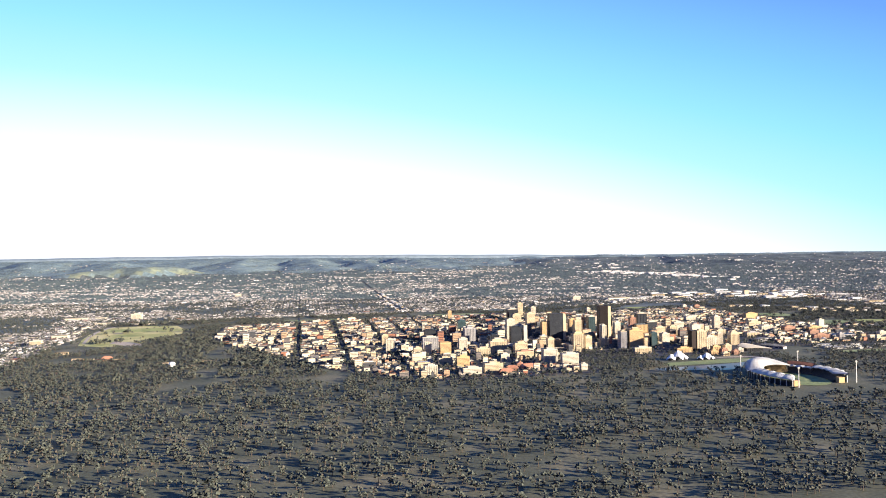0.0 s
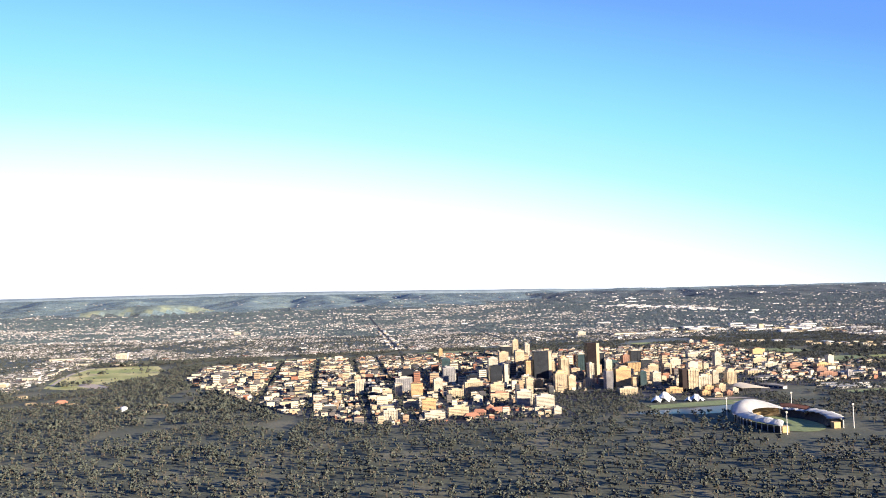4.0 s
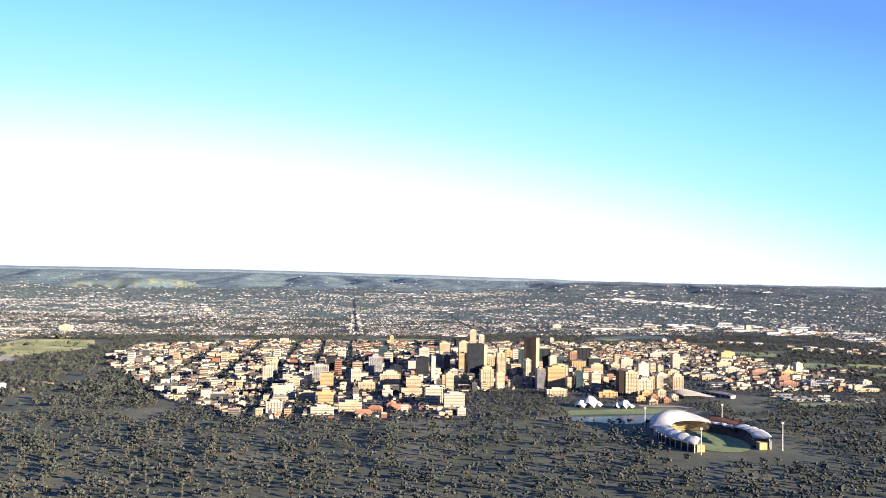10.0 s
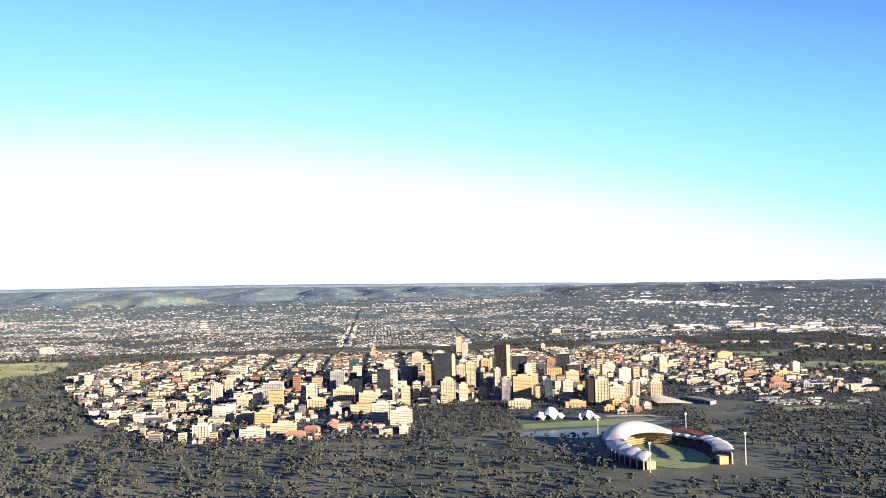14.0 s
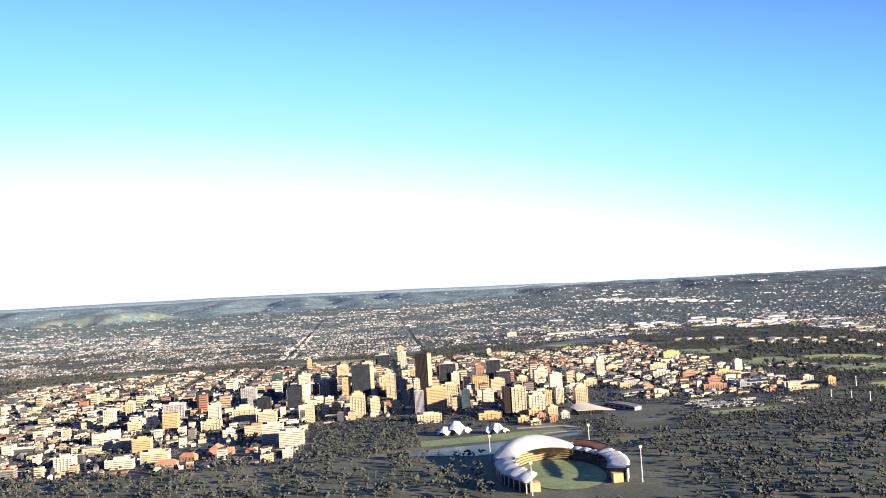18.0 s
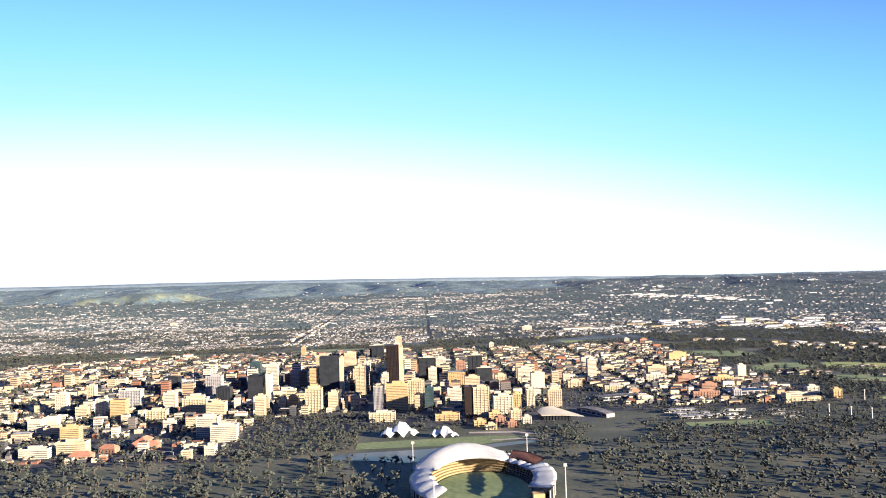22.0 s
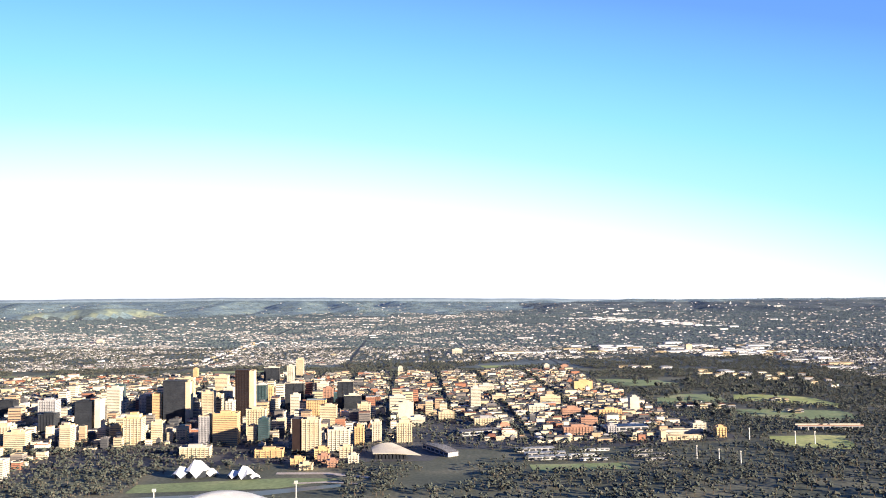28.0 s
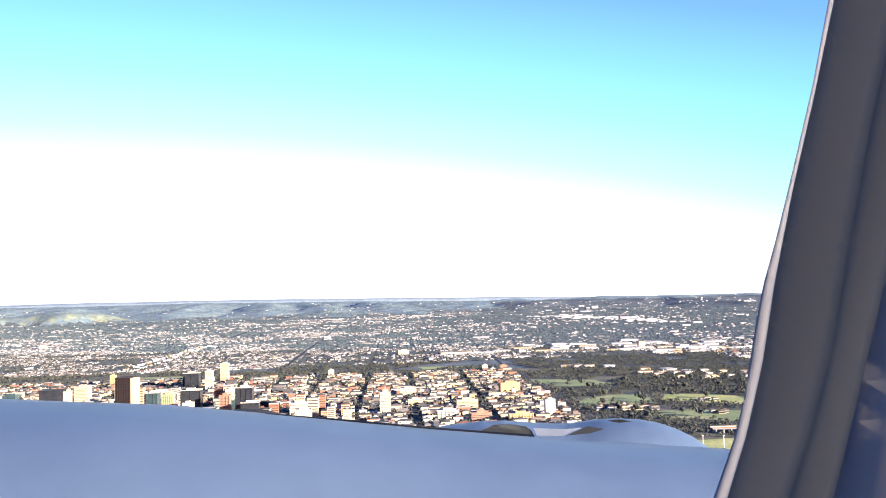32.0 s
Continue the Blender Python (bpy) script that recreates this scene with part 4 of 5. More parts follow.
long_roof("brewery_hall", 795, 1044, 40, 12, 4.2, .6, BLUE_ROOF, 4, "long hall with a blue sheet roof by the western road", "warehouse")
COLLEGE = ((888, 1170, 8, 4, 3.2), (894, 1178, 9, 5, 4.2), (899, 1166, 9, 4, 3.4), (905, 1174, 10, 5, 4.6), (912, 1165, 9, 5, 3.6), (913, 1181, 7, 5, 5.0), (920, 1172, 8, 5, 4.0), (926, 1163, 8, 4, 3.2), (933, 1168, 8, 4, 3.4), (941, 1161, 8, 4, 3.0))
for i, (u, v, w, d, h) in enumerate(COLLEGE):
    long_roof("college_building", u, v, w, d, h, .8, (TAN, CREAM, RED_ROOF)[i % 3], rng.uniform(-15, 15), "sunlit cream and salmon college building among the lawns", "college")
LODGES = ((986, 1127, 7, 4), (992, 1122, 6, 4), (998, 1128, 5, 4), (1014, 1212, 7, 5), (1020, 1204, 6, 4), (1006, 1206, 5, 4), (1045, 1454, 14, 6), (1038, 1482, 16, 6), (1052, 1470, 9, 5), (1030, 1480, 12, 5), (1062, 1416, 10, 5), (1148, 1400, 12, 6), (1110, 1440, 9, 5),
          (950, 1606, 15, 6), (966, 1600, 12, 5), (984, 1596, 16, 5), (1074, 1464, 13, 6), (1086, 1458, 10, 5), (1094, 1404, 11, 6), (1106, 1412, 13, 5), (1126, 1408, 9, 5), (1138, 1318, 11, 5), (1130, 1352, 9, 6), (1160, 1372, 8, 6), (1120, 1480, 14, 6), (1140, 1465, 11, 6), (1165, 1450, 12, 5))
for i, (u, v, w, d) in enumerate(LODGES):
    long_roof("clubhouse", u, v, w, d, 2.6 if v < 1300 else 3.4, .8, (WHITE, CREAM, TAN)[i % 3], rng.uniform(-15, 15), "low cream clubhouse building among lawns" if v < 1300 else "low sunlit hall among the parkland trees", "clubhouse")
long_roof("warehouse", 800, 1905, 60, 22, 4.5, 1.0, WHITE, 5, "long white warehouse beyond the parkland", "warehouse")
SHEDS = ((930, 1961, 40), (965, 2010, 34), (1000, 1975, 30), (1017, 2030, 38), (1060, 1930, 36), (1087, 1872, 30), (1183, 2080, 58), (1209, 2010, 46), (1158, 1890, 44), (1140, 1935, 40),
         (1188, 1825, 36), (1230, 1870, 56), (1248, 1815, 40), (1330, 1975, 60), (1300, 1920, 50), (1294, 1838, 34), (1256, 1665, 50), (1316, 1690, 44), (1259, 1540, 54), (1375, 1825, 46), (1290, 1590, 40),
         (883, 1925, 44), (840, 1900, 56), (805, 1926, 48), (775, 1850, 34), (683, 1740, 26), (740, 1800, 40), (-445, 1515, 34), (-455, 1270, 22),
         (565, 1884, 30), (440, 1933, 26), (56, 1896, 30), (6, 1868, 34), (883, 2304, 40), (1066, 1505, 26), (1040, 1530, 22), (958, 1608, 24), (1000, 1575, 20), (1085, 1480, 20))
for i, (u, v, w) in enumerate(SHEDS):
    k = 1.0 if u > 780 else .42
    long_roof("warehouse", u + 10, v, w * k * rng.uniform(.6, .95), rng.uniform(8, 16) * (.5 + .5 * k), rng.uniform(2.6, 4.2), rng.uniform(.3, 1.2), SHED if i % 5 else CREAM, rng.uniform(-14, 14), "pale flat-roofed warehouse at the suburb's edge", "warehouse")
for i in range(44):
    u, v = (rng.uniform(1120, 1340), rng.uniform(1770, 2010)) if i < 30 else (rng.uniform(880, 1110), rng.uniform(1880, 2040))
    long_roof("warehouse", u, v, rng.uniform(14, 44), rng.uniform(8, 15), rng.uniform(2.4, 4.4), rng.uniform(.2, .7), SHED if i % 4 else CREAM, rng.uniform(-14, 14), "pale flat-roofed warehouse in the industrial strip", "warehouse")
long_roof("silo_block", 1165, 1905, 12, 10, 13.0, .5, CREAM, 0, "tall pale windowless block among the warehouses", "warehouse")


# the far industrial strip: flat white roofs along the line of the valley
STRIP = [(585, 3378), (740, 3260), (868, 3164), (956, 3008), (1055, 2742)]
for i in range(84):
    if i < 62:
        q = rng.uniform(.15, 3.6)
        (ax, ay), (bx, by) = STRIP[int(q)], STRIP[int(q) + 1]
        x, y = ax + (bx - ax) * (q % 1) + rng.normal(0, 26), ay + (by - ay) * (q % 1) + rng.normal(0, 55)
    elif i < 76:
        x, y = rng.uniform(640, 880), rng.uniform(3620, 4250)
    else:
        x, y = rng.uniform(1480, 1700), rng.uniform(3950, 4120)
    u, v = to_uv(x, y)
    long_roof("warehouse", u, v, rng.uniform(10, 34), rng.uniform(9, 15), rng.uniform(2.8, 5.0), rng.uniform(.2, .7), SHED, rng.uniform(-14, 14), "white far-off warehouse in the outer suburbs", "warehouse")
for i in range(26):
    long_roof("shop_row", (232 if i % 2 else 214) + rng.uniform(-2, 4), 1800 + 21 * i, rng.uniform(5, 8), rng.uniform(10, 22), 2.6, .3, SHED if i % 3 else CREAM, rng.uniform(-3, 3), "row of pale roofed shops along the straight road", "shops")


def red_house(u, v, w, d, turn):
    ob = new("college_building")
    ob.matrix_basis = at(u, v, 0.2, turn)
    tagged(ob, "old red brick building under an orange tile roof", "brick building", "old brick buildings")
    boxed("wall", BRICK, ob, (-w / 2, w / 2, -d / 2, d / 2, 0, 3.6))
    bm = bmesh.new()
    lo = [bm.verts.new(p) for p in ((-w / 2 - .4, -d / 2 - .4, 3.6), (w / 2 + .4, -d / 2 - .4, 3.6), (w / 2 + .4, d / 2 + .4, 3.6), (-w / 2 - .4, d / 2 + .4, 3.6))]
    r = [bm.verts.new((-w / 2 + d * .4, 0, 6.4)), bm.verts.new((w / 2 - d * .4, 0, 6.4))]
    for f in ((lo[0], lo[1], r[1], r[0]), (lo[1], lo[2], r[1]), (lo[2], lo[3], r[0], r[1]), (lo[3], lo[0], r[0]), lo[::-1]):
        bm.faces.new(f)
    part("roof", bm, RED_ROOF, ob)
    for i in range(5):
        x = -w / 2 + w * (i + .5) / 5
        boxed("window", GLASS, ob, (x - .5, x + .5, -d / 2 - .06, -d / 2 + .02, 1.0, 2.6))


red_house(262, 886, 22, 9, 5)
red_house(238, 878, 14, 8, -12)
red_house(255, 905, 13, 8, 80)
red_house(226, 858, 16, 8, 0)
red_house(690, 1062, 10, 6, 8)

for u, v, w, d, h in ((-411, 1424, 26, 10, 5.5), (-486, 1800, 46, 12, 4.5), (-440, 1812, 22, 10, 3.6), (-404, 1500, 8, 34, 3.4), (-416, 1600, 8, 40, 3.4), (-402, 1672, 30, 9, 3.2), (-326, 1628, 26, 7, 3.6), (-300, 1632, 12, 6, 3.0), (-344, 1198, 16, 7, 3)):
    long_roof("club_stand", u, v, w, d, h, .5, WHITE if v > 1300 else CREAM, rng.uniform(-4, 4), "long white stand and halls beside the racecourse", "hall")
red_house(-262, 1110, 13, 6, 3)
for u, v, w in ((-306, 1128, 12), (-297, 1120, 7), (-284, 1116, 10), (-274, 1107, 6), (-249, 1104, 9), (-240, 1098, 6)):
    long_roof("park_pavilion", u, v, w, 5, 2.2, .4, CREAM if w > 6 else BRICK, rng.uniform(-9, 9), "low cream and brick pavilion at the parkland's edge", "pavilion")
for u, v, w in ((-141, 1012, 10), (-126, 1050, 12), (-134, 1058, 8), (-177, 1050, 7)):
    long_roof("park_pavilion", u, v, w, 5, 2.4, .5, CREAM, rng.uniform(-9, 9), "small cream pavilion in the eastern parkland", "pavilion")


def water_tank(u, v, rad, h):
    ob = new("water_tank")
    ob.matrix_basis = at(u, v, 0.15)
    tagged(ob, "round white water tank with a domed roof among trees", "water tank")
    bm = bmesh.new()
    bmesh.ops.create_cone(bm, segments=28, radius1=rad, radius2=rad * .97, depth=h, cap_ends=True)
    bm.transform(Matrix.Translation((0, 0, h / 2)))
    part("wall", bm, SHELL, ob)
    bm = bmesh.new()
    bmesh.ops.create_uvsphere(bm, u_segments=28, v_segments=12, radius=rad * 1.02)
    bmesh.ops.delete(bm, geom=[q for q in bm.verts if q.co.z < -.01], context="VERTS")
    bm.transform(Matrix.Translation((0, 0, h)) @ Matrix.Diagonal((1, 1, .45, 1)))
    for f in bm.faces:
        f.smooth = True
    part("dome", bm, SHELL, ob)


water_tank(-166, 1030, 4.2, 4.0)

# ---- suburbs: thousands of small roofs ----
def is_park(u, v):
    if v < 842:
        return u > -330
    if -420 < u < 1250 and v < 1710 + u * .06 and not in_city(u, v) and not (u < -385):
        return True
    return False


def height_of(x, y):
    return height(x, y) if y > 1700 else 0.0


def span(y):
    return -0.62 * y - 70, max(0.60 * y, 608 + 0.47 * (y - 515)) + 70


def on_road(u, v):
    return any(abs(u - s) < (3 if s in (224, 493) else 1.6) for s in SOUTH_ROADS) or (v % 74) < 5 or (u % 61) < 2


def house_kind(name, long_, label):
    """One suburban house to be copied: walls, hip roof, windows, door and chimney, one unit half wide, deep and high."""
    ob = new(name)
    boxed("wall", HOUSE_PAINT, ob, (-1, 1, -1, 1, -.4, 1))
    bm = bmesh.new()
    lo = [bm.verts.new((x * 1.1, y * 1.1, 1.0)) for x, y in ((-1, -1), (1, -1), (1, 1), (-1, 1))]
    r = [bm.verts.new((-long_, 0, 1.45)), bm.verts.new((long_, 0, 1.45))]
    for f in ((lo[0], lo[1], r[1], r[0]), (lo[1], lo[2], r[1]), (lo[2], lo[3], r[0], r[1]), (lo[3], lo[0], r[0]), lo[::-1]):
        bm.faces.new(f)
    part("roof", bm, FLATROOF, ob)
    for x in (-.6, .55):
        boxed("window", GLASS, ob, (x - .2, x + .2, -1.02, -.98, .35, .8))
    boxed("door", BROWN, ob, (-.09, .09, -1.02, -.98, 0, .75))
    boxed("chimney", BRICK, ob, (.45, .55, .1, .3, 1.1, 1.6))
    return tagged(ob, label, "house", "suburban houses")


def houses(count):
    """Walls and hip roofs, four walls and four slopes each, in rows along the streets."""
    wv, wf, rv, rf = [], [], [], []
    r = np.random.default_rng(3)
    n = 0
    singles = 0
    cells = set()
    kinds = [house_kind("house", .4, "single-storey pale suburban house with a hip roof"), house_kind("house", .75, "long low suburban house with a hip roof")]
    while n < count:
        y = 850 + 3850 * r.random() ** 1.3
        lo, hi = span(y)
        x = r.uniform(lo, hi)
        u, v = to_uv(x, y)
        if is_park(u, v) or in_city(u, v):
            continue
        cell = (round(u / 8.2), round(v / 9.4))
        u = cell[0] * 8.2 + r.uniform(-1.2, 1.2)
        v = cell[1] * 9.4 + r.uniform(-1.5, 1.5)
        if on_road(u, v) or cell in cells:
            continue
        z0 = height_of(x, y)
        thick = .45 * noise.noise(Vector((x / 190, y / 260, 0.5))) + .8 * noise.noise(Vector((x / 90, y / 60, 8.5)))
        sparse = .7 * step(850, 1080, u) * step(1980, 2150, v) + .3 * step(500, 800, u)
        if r.random() < sparse * .75 or r.random() < .75 * step(2450, 3050, y) * (1 - step(-800, -250, x)) or y > 3250 and spur(x, y) > 34:
            continue
        if r.random() > 0.34 + 1.2 * thick or (y > 3250 and is_hill(x, y, z0) and r.random() > (.16 if z0 < 75 else .05)) or (y > 3300 and r.random() > (.6 if x < 300 else .5)) or (y > 2200 and r.random() > .6):
            continue
        cells.add(cell)
        big = 1.0 + (r.random() < .035) * r.uniform(.8, 2.2)
        far = 1 + .25 * step(2200, 3600, y)
        a, b, h = r.uniform(1.7, 3.5) * big * far, r.uniform(1.4, 2.1) * (1 + (big - 1) * .5), r.uniform(1.3, 2.0) * far + (big > 1.5) * .8
        up = h + (b * .5 if big < 1.5 else .4)
        if v < 1790 and singles < 200 and big < 1.5:
            m = at(u, v, z0 + .1) @ Matrix.Diagonal((a, b, h, 1))
            if singles < 2:
                kinds[singles].matrix_basis = m
            else:
                copy_thing(kinds[singles % 2], m)
            singles += 1
            continue
        k = len(wv)
        for du, dv in ((-a, -b), (a, -b), (a, b), (-a, b)):
            px, py = (u + du) * CG - (v + dv) * SG, (u + du) * SG + (v + dv) * CG
            wv.append((px, py, z0 - 1.5))
            wv.append((px, py, z0 + h))
            qx, qy = (u + du * 1.1) * CG - (v + dv * 1.1) * SG, (u + du * 1.1) * SG + (v + dv * 1.1) * CG
            rv.append((qx, qy, z0 + h))
        for du in (-a * .4, a * .4):
            rv.append(((u + du) * CG - v * SG, (u + du) * SG + v * CG, z0 + up))
        for i in range(4):
            j = (i + 1) % 4
            wf.append((k + 2 * i, k + 2 * j, k + 2 * j + 1, k + 2 * i + 1))
        q = len(rv) - 6
        rf += [(q, q + 1, q + 5, q + 4), (q + 1, q + 2, q + 5), (q + 2, q + 3, q + 4, q + 5), (q + 3, q, q + 4), (q + 3, q + 2, q + 1, q)]
        n += 1
    soup("suburb_roofs", np.array(rv), rf, ROOFS, "thousands of grey, cream and terracotta suburban roofs", "houses")
    soup("suburb_walls", np.array(wv), wf, HOUSE_WALL, "cream and brick walls of suburban houses", "houses")


HOUSE_WALL = material("house_walls", [(0.0, (0.15, 0.125, 0.105)), (0.3, (0.28, 0.26, 0.235)), (0.65, (0.40, 0.375, 0.35)), (0.88, (0.58, 0.56, 0.54)), (1.0, (0.70, 0.68, 0.66))], by="island", grain=0.8, grain_amount=0.15)
HOUSE_PAINT = material("house_paint", [(0.0, (0.40, 0.375, 0.35)), (0.3, (0.58, 0.56, 0.54)), (0.55, (0.24, 0.15, 0.11)), (0.7, (0.50, 0.44, 0.36)), (0.85, (0.68, 0.66, 0.64))], by="object", grain=0.8, grain_amount=0.15)
houses(13000)

# ---- trees ----
def clump_base(seed):
    bm = bmesh.new()
    bmesh.ops.create_icosphere(bm, subdivisions=1, radius=1.0)
    r = random.Random(seed)
    for v in bm.verts:
        v.co *= r.uniform(.72, 1.22)
    bm.verts.index_update()
    vs = np.array([v.co[:] for v in bm.verts])
    fs = np.array([[v.index for v in f.verts] for f in bm.faces])
    bm.free()
    return vs, fs


CLUMPS = [clump_base(s) for s in range(6)]


def small_clump(seed):
    r = random.Random(seed)
    vs = np.array([(r.uniform(.7, 1.2), 0, 0), (0, r.uniform(.7, 1.2), 0), (-r.uniform(.7, 1.2), 0, .2), (0, -r.uniform(.7, 1.2), 0), (.1, .1, r.uniform(.8, 1.2)), (0, 0, -.8)])
    return vs, np.array([(0, 1, 4), (1, 2, 4), (2, 3, 4), (3, 0, 4), (1, 0, 5), (2, 1, 5), (3, 2, 5), (0, 3, 5)])


SMALL = [(vs * (1, 1, .6), fs) for vs, fs in (small_clump(s) for s in range(6))]
PUFF = [(vs * (1, 1, .8), fs) for vs, fs in (small_clump(s) for s in range(6, 12))]


def woods(name, spots, label, clumps=1, trunks=False, base=None, leaf=None, fine=(.5, .85)):
    """Tree crowns as uneven clumps; spots are rows of x, y, z, radius, height."""
    r = np.random.default_rng(len(spots))
    V, F, k = [], [], 0
    for c in range(clumps):
        for i, (bv, bf) in enumerate(base or CLUMPS):
            s = spots[i::6]
            if not len(s):
                continue
            off = r.normal(0, .45 if clumps > 1 else 0, (len(s), 3)) * s[:, 3:4]
            size = s[:, 3] * r.uniform(*fine, len(s)) if clumps > 1 else s[:, 3]
            cen = s[:, :3] + off * (1, 1, .5)
            cen[:, 2] += s[:, 4] - size * .8 if clumps == 1 else s[:, 4] * r.uniform(.55, .95, len(s))
            ang = r.uniform(0, 6.28, len(s))
            ca, sa = np.cos(ang)[:, None], np.sin(ang)[:, None]
            x = bv[None, :, 0] * ca - bv[None, :, 1] * sa
            y = bv[None, :, 0] * sa + bv[None, :, 1] * ca
            P = np.stack([x, y, np.broadcast_to(bv[None, :, 2] * .85, x.shape)], 2) * size[:, None, None] + cen[:, None, :]
            f = bf[None] + (np.arange(len(s)) * len(bv))[:, None, None] + k
            V.append(P.reshape(-1, 3))
            F.append(f.reshape(-1, 3))
            k += P.shape[0] * P.shape[1]
    soup(name, np.concatenate(V), np.concatenate(F), leaf or LEAF, label, "trees")
    if trunks:
        tv, tf = [], []
        for x, y, z, rad, h in spots:
            q = len(tv)
            w = rad * .09
            tv += [(x - w, y - w, z), (x + w, y - w, z), (x + w, y + w, z), (x - w, y + w, z), (x, y, z + h)]
            tf += [(q, q + 1, q + 4), (q + 1, q + 2, q + 4), (q + 2, q + 3, q + 4), (q + 3, q, q + 4)]
        soup(name + "_trunks", np.array(tv), tf, BARK, "brown tapered trunks of parkland trees", "trees")


def suburb_trees(count):
    r = np.random.default_rng(11)
    out = []
    while len(out) < count:
        y = 850 + 3920 * r.random() ** 1.05
        lo, hi = span(y)
        x = r.uniform(lo, hi)
        u, v = to_uv(x, y)
        if in_city(u, v) or is_park(u, v):
            continue
        if (abs(u - 493) < 3.5 and 1880 < v < 2320 or abs(u - 224) < 4.5) and v < 3100:
            continue
        z = height_of(x, y)
        if y > 3250 and (spur(x, y) > 48 and r.random() > .12 or is_hill(x, y, z) and (noise.noise(Vector((x / 130, y / 170, 4.4))) > .22 or r.random() < .2)):
            continue
        clear = noise.noise(Vector((x / 190, y / 260, 0.5))) + .7 * noise.noise(Vector((x / 90, y / 60, 8.5)))
        if r.random() < clear * .9:
            continue
        if y > 4100 and r.random() < (.5 if x < 300 else .65):
            continue
        rad = r.uniform(1.0, 2.1) if y < 2150 else r.uniform(1.2, 2.5)
        out.append((x, y, z, rad * 1.3, rad * r.uniform(1.2, 1.7)) if y > 2150 else (x, y, z, rad, rad * r.uniform(1.3, 2.0)))
    return np.array(out)


sub = suburb_trees(112000)
woods("suburb_trees", sub[sub[:, 1] < 2150], "dark olive trees among the suburban houses", clumps=2, base=PUFF, fine=(.6, .95))
woods("far_trees", sub[sub[:, 1] >= 2150], "far suburb and hill trees, grey-green with haze in their colour", base=SMALL, leaf=FAR_LEAF)


def bare(u, v):
    """Open lawn, water and stadium ground in the parklands."""
    if -378 < u < -205 and 1268 < v < 1612 and u < -304 + (v - 1268) * .62 and u < -180 - max(0, v - 1520) * .45:
        return (u * 7 + v * 5) % 97 > 2.5
    if 462 < u < 578 and 662 < v < 800:
        return True
    if any(((u - o[2]) / o[4]) ** 2 + ((v - o[3] + 14) / (o[5] + 15)) ** 2 < .92 for o in OVALS) or any(inside(u, v - 4, f[2]) for f in FIELDS) or 690 < u < 760 and 895 < v < 915:
        return True
    if 425 < u < 560 and 850 < v < 912 or any(abs(u - o[0]) < o[2] * .5 + 2 and -9 < v - o[1] < o[3] * .5 + 1 for o in COLLEGE + LODGES):
        return True
    if 430 < u < 640 and 912 <= v < 1000:
        return (u * 5 + v * 3) % 10 < 5
    if 400 < u < 560 and 812 - abs(u - 470) * -.25 < v < 852:
        return True
    if abs(u - 862) < 9 and v > 1000:
        return True
    if 600 < u < 880 and 905 < v < 1000:
        return (u * 7 + v * 3) % 10 < 4
    return False


def park_spots(count, seed, v0, v1, size=(2.2, 4.2)):
    r = np.random.default_rng(seed)
    out = []
    while len(out) < count:
        u, v = r.uniform(-400, 1250), r.uniform(v0, v1)
        if not is_park(u, v) or bare(u, v):
            continue
        if v > 842 and noise.noise(Vector((u / 70, v / 70, 2.2))) < (-.28 if u < 860 else -.42):
            continue
        x, y = u * CG - v * SG, u * SG + v * CG
        rad = r.uniform(*size)
        out.append((x, y, 0.1, rad, rad * r.uniform(1.4, 2.1)))
    return np.array(out)


woods("parkland_woods", park_spots(22500, 5, 842, 1790, (1.2, 2.4)), "dense dark woods of the parkland ring", clumps=4, trunks=True, base=PUFF, fine=(.42, .7))
woods("northern_woods", park_spots(7500, 6, 400, 842, (2.0, 3.5)), "dense dark woods north of the river", clumps=6, trunks=True, base=PUFF, fine=(.34, .6))


def street_trees(count):
    r = np.random.default_rng(15)
    out = []
    while len(out) < count:
        u, v = r.uniform(-150, 858), r.uniform(842, 1650)
        if not in_city(u, v):
            continue
        if 413 < u < 434 or 205 < u < 219 and not 1185 < v < 1330:
            continue
        if not open_ground(u, v):
            pick = r.random()
            if pick < .35:
                u = min(STREETS_U, key=lambda s: abs(s - u)) + r.choice([-4.5, 4.5])
            elif pick < .65:
                v = min(STREETS_V, key=lambda s: abs(s - v)) + r.choice([-4.2, 4.2])
        rad = r.uniform(1.2, 2.4)
        out.append((u * CG - v * SG, u * SG + v * CG, .3, rad, rad * 1.7))
    return np.array(out)


woods("street_trees", street_trees(12000), "dark street trees between the city blocks", clumps=2, trunks=True, base=PUFF, fine=(.6, .9))


